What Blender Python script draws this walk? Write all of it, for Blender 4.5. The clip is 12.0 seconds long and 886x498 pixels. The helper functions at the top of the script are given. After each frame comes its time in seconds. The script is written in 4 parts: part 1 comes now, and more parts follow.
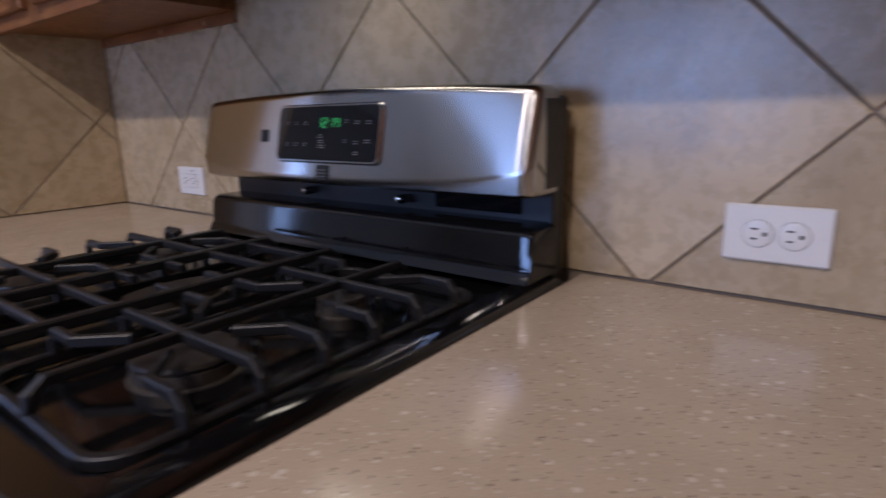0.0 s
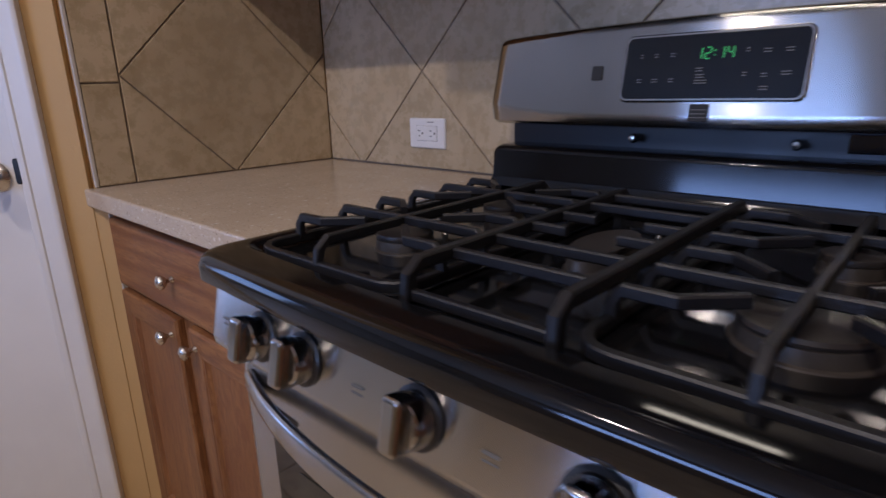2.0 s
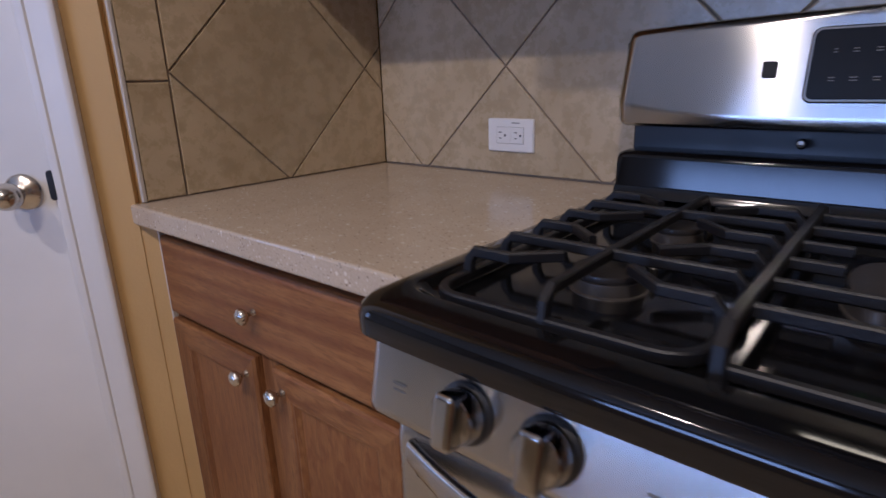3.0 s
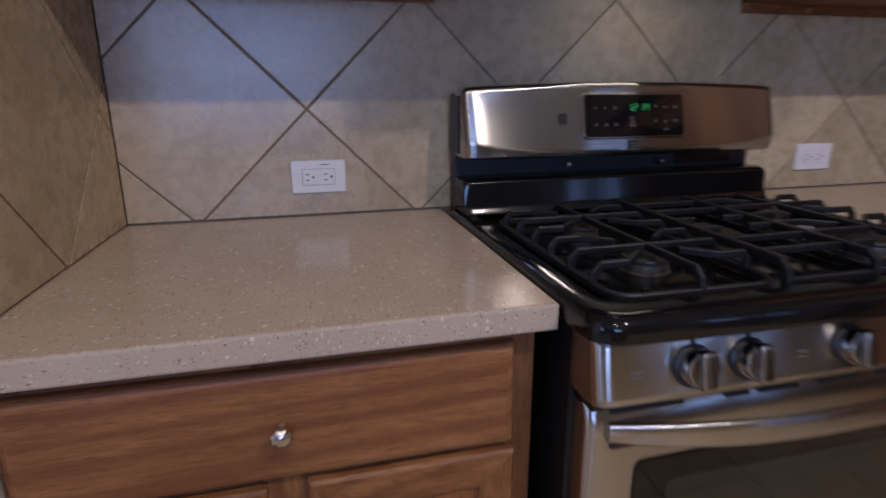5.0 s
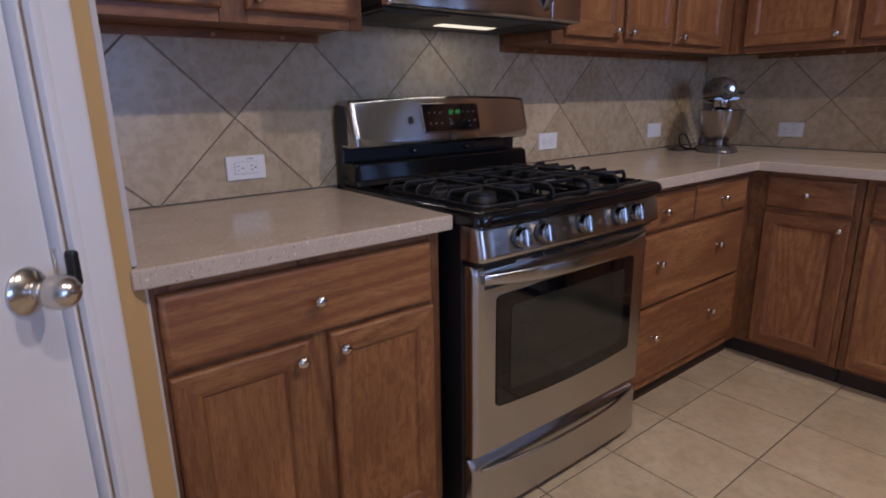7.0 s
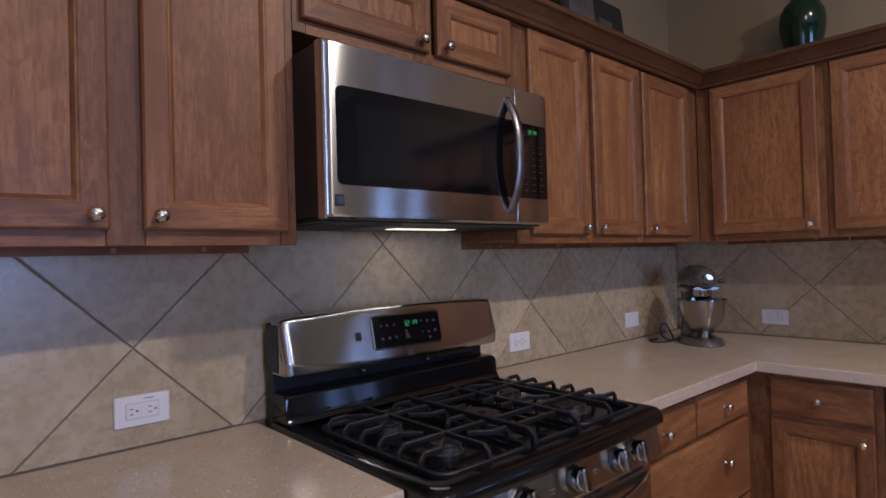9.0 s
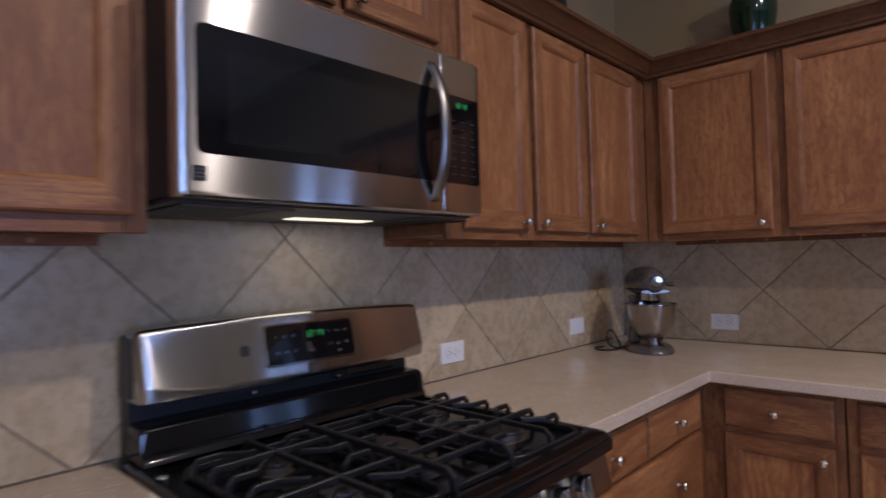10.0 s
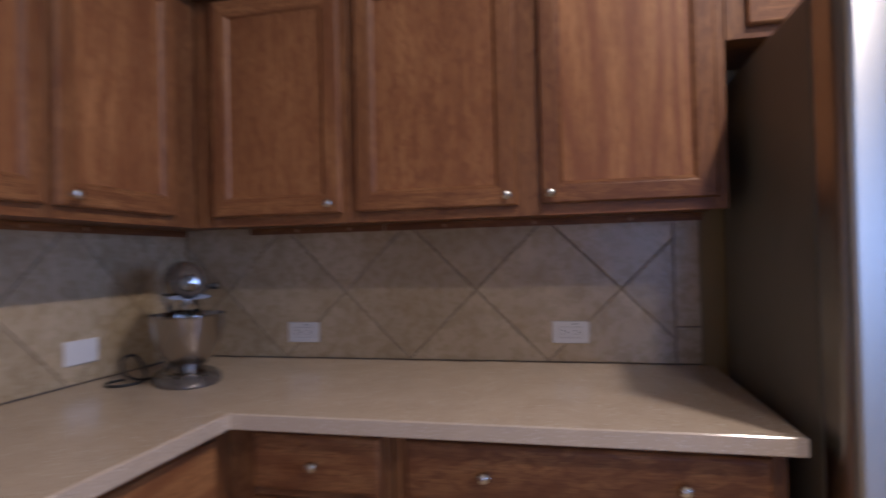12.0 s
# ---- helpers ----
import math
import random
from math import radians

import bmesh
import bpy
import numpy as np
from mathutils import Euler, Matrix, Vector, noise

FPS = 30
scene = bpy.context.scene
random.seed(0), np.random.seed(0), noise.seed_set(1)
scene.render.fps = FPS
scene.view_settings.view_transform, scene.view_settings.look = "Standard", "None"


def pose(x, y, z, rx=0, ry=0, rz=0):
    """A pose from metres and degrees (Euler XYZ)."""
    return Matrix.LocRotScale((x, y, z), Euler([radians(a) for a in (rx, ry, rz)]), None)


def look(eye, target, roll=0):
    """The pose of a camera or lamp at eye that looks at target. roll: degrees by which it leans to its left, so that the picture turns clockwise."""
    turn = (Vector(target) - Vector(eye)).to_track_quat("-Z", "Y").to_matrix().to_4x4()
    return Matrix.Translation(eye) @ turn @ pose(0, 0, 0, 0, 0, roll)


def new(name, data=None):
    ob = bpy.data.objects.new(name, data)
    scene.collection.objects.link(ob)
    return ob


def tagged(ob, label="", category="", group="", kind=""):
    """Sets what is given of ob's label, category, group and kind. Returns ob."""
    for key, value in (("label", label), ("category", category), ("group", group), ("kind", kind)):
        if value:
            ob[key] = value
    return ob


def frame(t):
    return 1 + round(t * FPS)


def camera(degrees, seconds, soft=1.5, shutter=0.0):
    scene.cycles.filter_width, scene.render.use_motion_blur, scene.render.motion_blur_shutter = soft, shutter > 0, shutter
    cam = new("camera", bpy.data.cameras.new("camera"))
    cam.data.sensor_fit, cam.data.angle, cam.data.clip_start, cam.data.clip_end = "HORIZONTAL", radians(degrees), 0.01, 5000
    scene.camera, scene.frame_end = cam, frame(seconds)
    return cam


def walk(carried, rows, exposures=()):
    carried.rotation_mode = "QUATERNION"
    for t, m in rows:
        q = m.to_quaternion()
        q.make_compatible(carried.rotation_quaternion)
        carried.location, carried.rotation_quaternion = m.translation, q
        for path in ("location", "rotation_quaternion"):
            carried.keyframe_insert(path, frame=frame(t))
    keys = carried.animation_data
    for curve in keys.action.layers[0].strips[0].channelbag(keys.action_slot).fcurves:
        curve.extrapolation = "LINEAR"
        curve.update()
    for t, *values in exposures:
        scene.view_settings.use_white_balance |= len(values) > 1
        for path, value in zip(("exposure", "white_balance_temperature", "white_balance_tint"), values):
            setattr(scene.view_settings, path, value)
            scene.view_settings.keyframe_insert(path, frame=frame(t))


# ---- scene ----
cam = camera(75.6, 12.0, 1.5, 0.5)
PATH = [
    (0, (1.144, -0.787, 1.152), (-0.044, 0.756, 0.693), -1.4),
    (0.5, (1.047, -0.895, 1.16), (-0.263, 0.54, 0.685), -1.4),
    (1, (0.945, -0.987, 1.138), (-0.382, 0.432, 0.661), -1.2),
    (1.5, (0.821, -1.022, 1.101), (-0.495, 0.398, 0.599), -1.2),
    (2, (0.698, -1.005, 1.11), (-0.613, 0.401, 0.559), -1.6),
    (2.5, (0.559, -1.041, 1.11), (-0.724, 0.385, 0.541), -1.3),
    (2.7, (0.501, -1.058, 1.124), (-0.771, 0.373, 0.545), -1.3),
    (4.3, (-0.042, -1.032, 1.132), (-0.417, 0.851, 0.573), -2.1),
    (4.5, (-0.144, -1.104, 1.15), (-0.207, 0.815, 0.59), -0.5),
    (5, (-0.325, -1.273, 1.19), (0.157, 0.589, 0.64), -0.2),
    (5.5, (-0.5, -1.497, 1.203), (0.236, 0.289, 0.687), -0.6),
    (6, (-0.672, -1.602, 1.169), (0.228, 0.109, 0.656), -0.7),
    (6.5, (-0.805, -1.665, 1.147), (0.257, -0.05, 0.633), -0.8),
    (7, (-0.872, -1.696, 1.194), (0.324, -0.178, 0.679), -0.9),
    (7.5, (-0.865, -1.682, 1.299), (0.401, -0.19, 0.887), -0.9),
    (7.7, (-0.839, -1.667, 1.354), (0.449, -0.17, 1.04), -0.8),
    (9.3, (-0.594, -1.404, 1.327), (0.749, 0.077, 1.38), -1.4),
    (9.5, (-0.566, -1.368, 1.324), (0.8, 0.091, 1.379), -1.4),
    (10, (-0.385, -1.32, 1.306), (1.073, 0.048, 1.353), -1.5),
    (10.5, (-0.154, -1.303, 1.307), (1.427, -0.079, 1.358), -1.5),
    (11, (0.02, -1.288, 1.279), (1.727, -0.247, 1.333), -1.4),
    (11.5, (0.229, -1.287, 1.284), (2.078, -0.527, 1.328), -1.4),
    (12, (0.471, -1.417, 1.26), (2.422, -0.975, 1.291), -1.3),
]
walk(cam, [(t, look(eye, target, roll)) for t, eye, target, roll in PATH], [(0.0, 0.16, 5130, 16), (0.8, 0.05, 5130, 16), (1.5, -0.06, 5130, 16), (2.5, -0.08, 5130, 16), (4.5, -0.18, 5130, 16), (6.0, -0.21, 5130, 16), (7.5, -0.12, 5130, 16), (9.5, -0.02, 5130, 16), (12.0, -0.09, 5130, 16)])

# ---- light ----
world = bpy.data.worlds.new("sky")
scene.world = world
world.use_nodes = True
sky = world.node_tree.nodes.new("ShaderNodeTexSky")
sky.sky_type, sky.sun_disc = "NISHITA", False
sky.sun_elevation, sky.sun_rotation = radians(38), radians(20)
world.node_tree.nodes["Background"].inputs["Strength"].default_value = 0.12
world.node_tree.links.new(sky.outputs["Color"], world.node_tree.nodes["Background"].inputs["Color"])


def lamp(name, kind, m, energy, colour, size, size_y=None, spread=180):
    data = bpy.data.lights.new(name, kind)
    data.energy, data.color = energy, colour
    if kind == "AREA":
        data.shape = "RECTANGLE" if size_y else "DISK"
        data.size, data.spread = size, radians(spread)
        if size_y:
            data.size_y = size_y
    ob = new(name, data)
    ob.matrix_world = m
    return ob


WARM = (1.0, 0.76, 0.53)
DAY = (0.45, 0.60, 1.0)
CEIL = 3.05
CANS = [(-0.35, -2.35, 23), (0.98, -2.36, 39)]
for cx, cy, watts in CANS:
    lamp("can_light", "AREA", pose(cx, cy, CEIL - 0.012), watts, WARM, 0.13)
# daylight through the two windows behind the walk
lamp("window_light", "AREA", pose(-0.8, -6.26, 1.5, 90, 0, 0), 76, DAY, 2.2, 1.3)
lamp("window_light", "AREA", pose(-3.86, -2.65, 1.37, 90, 0, -90), 19, DAY, 1.5, 1.4)
# cooktop lamp under the microwave
lamp("cooktop_lamp", "AREA", pose(0.45, -0.155, 1.412), 0.22, (1.0, 0.80, 0.52), 0.22, 0.045)


# ---- materials ----
def material(name, base=(0.5, 0.5, 0.5), rough=0.5, metal=0.0, **more):
    m = bpy.data.materials.new(name)
    m.use_nodes = True
    p = m.node_tree.nodes["Principled BSDF"]
    p.inputs["Base Color"].default_value = (*base, 1)
    p.inputs["Roughness"].default_value, p.inputs["Metallic"].default_value = rough, metal
    for key, value in more.items():
        p.inputs[key.replace("_", " ")].default_value = value
    return m


class Nodes:
    """Short hand for wiring a node material."""

    def __init__(self, m):
        self.t, self.p = m.node_tree, m.node_tree.nodes["Principled BSDF"]

    def add(self, kind, **values):
        n = self.t.nodes.new("ShaderNode" + kind)
        for key, v in values.items():
            n.inputs[key.replace("_", " ")].default_value = v
        return n

    def link(self, a, b):
        self.t.links.new(a, b)

    def coords(self, scale=(1, 1, 1), shift=True):
        tc = self.add("TexCoord")
        mp = self.add("Mapping", Scale=scale)
        self.link(tc.outputs["Object"], mp.inputs["Vector"])
        if shift:
            info = self.add("ObjectInfo")
            mul = self.add("VectorMath")
            mul.operation = "SCALE"
            mul.inputs[0].default_value = (37.0, 23.0, 51.0)
            self.link(info.outputs["Random"], mul.inputs["Scale"])
            self.link(mul.outputs["Vector"], mp.inputs["Location"])
        return mp.outputs["Vector"]

    def noise(self, vector, scale, detail=4.0, rough=0.55, distort=0.0):
        n = self.add("TexNoise", Scale=scale, Detail=detail, Roughness=rough, Distortion=distort)
        self.link(vector, n.inputs["Vector"])
        return n.outputs["Fac"]

    def ramp(self, fac, *stops):
        n = self.add("ValToRGB")
        e = n.color_ramp.elements
        while len(e) < len(stops):
            e.new(0.5)
        for k, (at, colour) in enumerate(stops):
            e[k].position = at
            e[k].color = (*colour, 1) if len(colour) == 3 else colour
        self.link(fac, n.inputs["Fac"])
        return n.outputs["Color"]

    def mix(self, fac, a, b, blend="MIX"):
        n = self.t.nodes.new("ShaderNodeMix")
        n.data_type, n.blend_type = "RGBA", blend
        for value, k in ((fac, 0), (a, 6), (b, 7)):
            if hasattr(value, "links"):
                self.link(value, n.inputs[k])
            else:
                n.inputs[k].default_value = value if k == 0 else (*value, 1)
        return n.outputs[2]

    def colour(self, out):
        self.link(out, self.p.inputs["Base Color"])

    def rough(self, fac, low, high):
        n = self.add("MapRange")
        n.inputs["To Min"].default_value, n.inputs["To Max"].default_value = low, high
        self.link(fac, n.inputs["Value"])
        self.link(n.outputs["Result"], self.p.inputs["Roughness"])

    def bump(self, height, strength, distance):
        n = self.add("Bump", Strength=strength, Distance=distance)
        self.link(height, n.inputs["Height"])
        self.link(n.outputs["Normal"], self.p.inputs["Normal"])


def oak(name, along, tone=0.78, lines_least=0.20):
    """Stained red oak: golden ground, growth lines, dark flecks and pores, with the grain along the given axis."""
    m = material(name, rough=0.46, Coat_Weight=0.06, Coat_Roughness=0.30, Specular_IOR_Level=0.35)
    n = Nodes(m)
    k = {"z": lambda s: (1, 1, s), "x": lambda s: (s, 1, 1)}[along]
    v = n.coords(k(0.15))
    field = n.noise(v, 2.5, 1.4, 0.42, 0.35)
    count = n.add("Math")
    count.operation, count.inputs[1].default_value = "MULTIPLY", 135.0
    n.link(field, count.inputs[0])
    wave = n.add("Math")
    wave.operation = "SINE"
    n.link(count.outputs[0], wave.inputs[0])
    lines = n.add("MapRange")
    lines.inputs["From Min"].default_value = -1.0
    n.link(wave.outputs[0], lines.inputs["Value"])
    fleck = n.noise(n.coords(k(0.060)), 190.0, 3.0, 0.62, 0.6)
    pores = n.noise(n.coords(k(0.07)), 520.0, 2.0, 0.6)
    cloud = n.noise(n.coords(k(0.3)), 6.0, 3.0, 0.5)
    blotch = n.noise(n.coords(k(0.45)), 40.0, 2.5, 0.55, 1.2)
    streak = n.noise(n.coords(k(0.11)), 64.0, 3.0, 0.55, 0.4)
    info = n.add("ObjectInfo")
    c = n.ramp(cloud, (0.30, (0.290, 0.132, 0.048)), (0.70, (0.465, 0.232, 0.088)))
    some = n.ramp(info.outputs["Random"], (0.0, (lines_least,) * 3), (0.35, (0.10 + lines_least,) * 3), (0.6, (0.55, 0.55, 0.55)), (1.0, (0.90, 0.90, 0.90)))
    ring = n.ramp(lines.outputs["Result"], (0.0, (0.75, 0.75, 0.75)), (0.40, (0.20, 0.20, 0.20)), (0.72, (0, 0, 0)))
    c = n.mix(n.mix(1.0, ring, some, "MULTIPLY"), c, (0.190, 0.068, 0.028))
    much = n.ramp(info.outputs["Random"], (0.0, (0.85, 0.85, 0.85)), (0.30, (0.25, 0.25, 0.25)), (0.45, (0.80, 0.80, 0.80)), (1.0, (0.25, 0.25, 0.25)))
    dark = n.ramp(blotch, (0.40, (0.80, 0.80, 0.80)), (0.52, (0, 0, 0)))
    c = n.mix(n.mix(1.0, dark, much, "MULTIPLY"), c, (0.205, 0.076, 0.028))
    c = n.mix(n.ramp(streak, (0.38, (0.42, 0.42, 0.42)), (0.54, (0, 0, 0))), c, (0.205, 0.080, 0.030))
    c = n.mix(n.ramp(fleck, (0.36, (0.45, 0.45, 0.45)), (0.50, (0, 0, 0))), c, (0.185, 0.066, 0.024))
    c = n.mix(n.ramp(pores, (0.36, (0.38, 0.38, 0.38)), (0.47, (0, 0, 0))), c, (0.115, 0.043, 0.018))
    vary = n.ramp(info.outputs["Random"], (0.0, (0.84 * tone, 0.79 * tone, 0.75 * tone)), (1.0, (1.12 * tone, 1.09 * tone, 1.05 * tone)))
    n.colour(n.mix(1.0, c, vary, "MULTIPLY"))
    n.rough(fleck, 0.40, 0.56)
    n.bump(pores, 0.12, 0.001)
    return m


def brushed(name, base, rough, turn=0.25):
    m = material(name, base, rough, 1.0, Anisotropic=1.0)
    n = Nodes(m)
    tangent = n.add("Tangent")
    tangent.direction_type, tangent.axis = "RADIAL", "Z"
    n.link(tangent.outputs["Tangent"], n.p.inputs["Tangent"])
    n.p.inputs["Anisotropic Rotation"].default_value = turn
    v = n.coords((2.0, 60.0, 340.0))
    grain = n.noise(v, 3.0, 3.0, 0.6)
    cloud = n.noise(n.coords(), 5.0, 3.0, 0.6)
    n.rough(n.mix(0.5, grain, cloud), rough - 0.018, rough + 0.02)
    n.colour(n.ramp(grain, (0.2, tuple(0.95 * b for b in base)), (0.8, tuple(min(1, 1.03 * b) for b in base))))
    return m


def stone_tile(name, light, mid, dark, rough, scale=1.0):
    m = material(name, mid, rough)
    n = Nodes(m)
    v = n.coords()
    cloud = n.noise(v, 7.0 * scale, 6.0, 0.62, 0.4)
    fleck = n.noise(v, 34.0 * scale, 5.0, 0.68)
    pit = n.noise(v, 120.0 * scale, 3.0, 0.6)
    c = n.ramp(cloud, (0.30, dark), (0.50, mid), (0.72, light))
    c = n.mix(n.ramp(fleck, (0.36, (0.40, 0.40, 0.40)), (0.54, (0, 0, 0))), c, tuple(0.78 * d for d in dark))
    c = n.mix(n.ramp(pit, (0.58, (0, 0, 0)), (0.75, (0.35, 0.35, 0.35))), c, light)
    info = n.add("ObjectInfo")
    tone = n.ramp(info.outputs["Random"], (0.0, (0.88, 0.87, 0.85)), (1.0, (1.06, 1.05, 1.04)))
    n.colour(n.mix(1.0, c, tone, "MULTIPLY"))
    n.rough(fleck, rough - 0.09, rough + 0.12)
    n.bump(n.mix(0.35, cloud, fleck), 0.20, 0.006)
    return m


def quartz(name):
    """Beige solid counter stone with white and dark chips."""
    m = material(name, rough=0.16)
    n = Nodes(m)
    v = n.coords(shift=False)
    cloud = n.noise(v, 9.0, 4.0, 0.6)
    grit = n.noise(v, 420.0, 3.0, 0.7)
    c = n.ramp(cloud, (0.3, (0.52, 0.425, 0.318)), (0.7, (0.60, 0.50, 0.380)))
    c = n.mix(0.28, c, n.ramp(grit, (0.35, (0.33, 0.26, 0.19)), (0.65, (0.60, 0.52, 0.43))))
    for scale, width, colour in ((70.0, 0.17, (0.71, 0.65, 0.56)), (150.0, 0.20, (0.69, 0.63, 0.54)), (120.0, 0.14, (0.22, 0.165, 0.125)), (210.0, 0.17, (0.24, 0.18, 0.14))):
        chips = n.add("TexVoronoi", Scale=scale)
        n.link(v, chips.inputs["Vector"])
        pick = n.ramp(chips.outputs["Distance"], (width, (1, 1, 1)), (width + 0.07, (0, 0, 0)))
        some = n.add("SeparateColor")
        n.link(chips.outputs["Color"], some.inputs["Color"])
        few = n.ramp(some.outputs["Red"], (0.66, (0, 0, 0)), (0.70, (1, 1, 1)))
        c = n.mix(n.mix(1.0, pick, few, "MULTIPLY"), c, colour)
    n.colour(c)
    n.rough(cloud, 0.12, 0.22)
    return m


def paint(name, base, rough=0.55, relief=0.25, scale=160.0):
    m = material(name, base, rough)
    n = Nodes(m)
    v = n.coords()
    peel = n.noise(v, scale, 4.0, 0.6)
    cloud = n.noise(v, 2.2, 4.0, 0.6)
    n.colour(n.ramp(cloud, (0.3, tuple(0.92 * b for b in base)), (0.7, tuple(min(1, 1.05 * b) for b in base))))
    n.rough(cloud, rough - 0.06, rough + 0.08)
    n.bump(peel, relief, 0.002)
    return m


def speckled(name, base, rough, metal=0.0, scale=260.0, relief=0.2, spread=0.15, **more):
    """A cast or enamelled surface with fine relief and slight smudges."""
    m = material(name, base, rough, metal, **more)
    n = Nodes(m)
    v = n.coords()
    grit, smudge = n.noise(v, scale, 3.0, 0.6), n.noise(v, 9.0, 5.0, 0.65)
    n.colour(n.ramp(smudge, (0.3, tuple((1 - spread) * b for b in base)), (0.75, tuple(min(1.0, (1 + spread) * b) for b in base))))
    n.rough(smudge, max(0.02, rough - 0.35 * rough), rough + 0.35 * rough)
    n.bump(grit, relief, 0.0008)
    return m


OAK_V, OAK_H = oak("oak_upright_grain", "z"), oak("oak_level_grain", "x", 0.80, 0.55)
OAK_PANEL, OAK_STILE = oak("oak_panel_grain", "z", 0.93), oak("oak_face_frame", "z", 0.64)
# the same oak, its tone lowered to put the crown's shade into the colour
OAK_SHADED = oak("oak_shaded_crown", "x", 0.36)
STEEL = brushed("brushed_stainless", (0.52, 0.51, 0.495), 0.205)
STEEL_UP = brushed("brushed_stainless_handle", (0.44, 0.43, 0.41), 0.27, 0.0)
FRIDGE_STEEL = brushed("fridge_stainless", (0.40, 0.40, 0.39), 0.20)
NICKEL = speckled("satin_nickel", (0.62, 0.58, 0.52), 0.24, 1.0, relief=0.05)
CHROME = speckled("chrome", (0.44, 0.425, 0.405), 0.13, 1.0, relief=0.03)
HANDLE_GREY = speckled("grey_handle_metal", (0.26, 0.255, 0.245), 0.34, 1.0, relief=0.04)
ENAMEL = speckled("black_enamel", (0.005, 0.005, 0.006), 0.09, relief=0.01, Specular_IOR_Level=0.5)
BLACK = speckled("black_plastic", (0.012, 0.012, 0.013), 0.38, relief=0.1)
GLASS = speckled("black_glass", (0.004, 0.004, 0.005), 0.045, relief=0.0)
SCREEN = speckled("microwave_screen", (0.007, 0.008, 0.009), 0.08, relief=0.0)
OVEN_GLASS = speckled("tinted_oven_glass", (0.022, 0.022, 0.016), 0.07, relief=0.0)
IRON = speckled("cast_iron", (0.009, 0.009, 0.011), 0.44, relief=0.5, scale=420.0)
ALUMINIUM = speckled("burner_aluminium", (0.13, 0.115, 0.10), 0.50, 0.7)
CAP = speckled("burner_cap", (0.028, 0.024, 0.022), 0.40, relief=0.3)
COUNTER = quartz("speckled_counter")
TILE = stone_tile("splash_tile", (0.590, 0.488, 0.325), (0.515, 0.416, 0.264), (0.425, 0.332, 0.196), 0.26)
FLOOR_TILE = stone_tile("floor_tile", (0.67, 0.565, 0.40), (0.585, 0.475, 0.318), (0.48, 0.38, 0.24), 0.34, 0.8)
GROUT = paint("grout", (0.215, 0.170, 0.128), 0.8, 0.5, 300.0)
FLOOR_GROUT = paint("floor_grout", (0.16, 0.13, 0.10), 0.8, 0.5, 300.0)
WALL_TAN = paint("tan_wall_paint", (0.27, 0.205, 0.105), 0.6, 0.35)
WALL_FAR = paint("far_wall_paint", (0.42, 0.37, 0.29), 0.6, 0.35)
WALL_GOLD = paint("gold_wall_paint", (0.56, 0.37, 0.15), 0.6, 0.35)
WHITE = paint("white_trim_paint", (0.74, 0.73, 0.72), 0.38, 0.06)
CEILING = paint("ceiling_paint", (0.72, 0.68, 0.60), 0.7, 0.5)
PLATE = material("white_plate", (0.80, 0.79, 0.77), 0.30)
CAULK = material("pale_caulk", (0.56, 0.52, 0.46), 0.6)
SEAM = material("plate_seam", (0.42, 0.41, 0.39), 0.5)
SLOT = material("dark_slot", (0.03, 0.028, 0.026), 0.5)
EMBLEM = material("black_emblem", (0.006, 0.006, 0.007), 0.6)
MARK = material("grey_lettering", (0.13, 0.13, 0.13), 0.5)
FAINT = material("faint_lettering", (0.035, 0.035, 0.036), 0.5)
PLUG = material("putty_plug", (0.45, 0.27, 0.14), 0.5)
FRIDGE_SIDE = speckled("fridge_side_paint", (0.155, 0.152, 0.138), 0.42, 0.0, scale=500.0, relief=0.35)
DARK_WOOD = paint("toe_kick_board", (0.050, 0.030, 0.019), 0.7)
GREEN_GLAZE = speckled("green_glaze", (0.006, 0.022, 0.009), 0.10, relief=0.15, scale=40.0, spread=0.4)
ART_BLACK = paint("black_canvas", (0.018, 0.014, 0.012), 0.6)
ART_GREY = speckled("pewter_relief", (0.13, 0.12, 0.10), 0.5, 0.3, scale=70.0, relief=1.0, spread=0.6)
MIXER = speckled("pearl_grey_enamel", (0.155, 0.14, 0.128), 0.26, 0.5, relief=0.02)
RUBBER = material("black_rubber", (0.015, 0.015, 0.015), 0.55)
PANE = material("window_glass", (1, 1, 1), 0.0, 0.0, Transmission_Weight=1.0)
CLOCK = material("clock_green", (0.02, 0.1, 0.02), 0.5, Emission_Strength=0.30)
CLOCK.node_tree.nodes["Principled BSDF"].inputs["Emission Color"].default_value = (0.10, 0.85, 0.16, 1)
GLOW = material("lamp_lens", (0.9, 0.85, 0.75), 0.4, Emission_Strength=5.0)
LENS = material("cooktop_lens", (0.9, 0.85, 0.75), 0.4, Emission_Strength=1.3)
LENS.node_tree.nodes["Principled BSDF"].inputs["Emission Color"].default_value = (1.0, 0.78, 0.45, 1)
GLOW.node_tree.nodes["Principled BSDF"].inputs["Emission Color"].default_value = (1.0, 0.80, 0.52, 1)


# ---- mesh helpers ----
def part(name, bm, mats, parent=None, label="", smooth=None):
    """Links a bmesh as one mesh object, under a thing or a part when one is given."""
    bmesh.ops.recalc_face_normals(bm, faces=bm.faces)
    me = bpy.data.meshes.new(name)
    bm.to_mesh(me)
    bm.free()
    for m in mats if isinstance(mats, (list, tuple)) else [mats]:
        me.materials.append(m)
    if smooth is not None:
        me.shade_smooth()
        me.set_sharp_from_angle(angle=radians(smooth))
    ob = new(name, me)
    if smooth is not None:
        ob.modifiers.new("even_shading", "WEIGHTED_NORMAL").keep_sharp = True
    if parent:
        ob.parent = parent
    return tagged(ob, label)


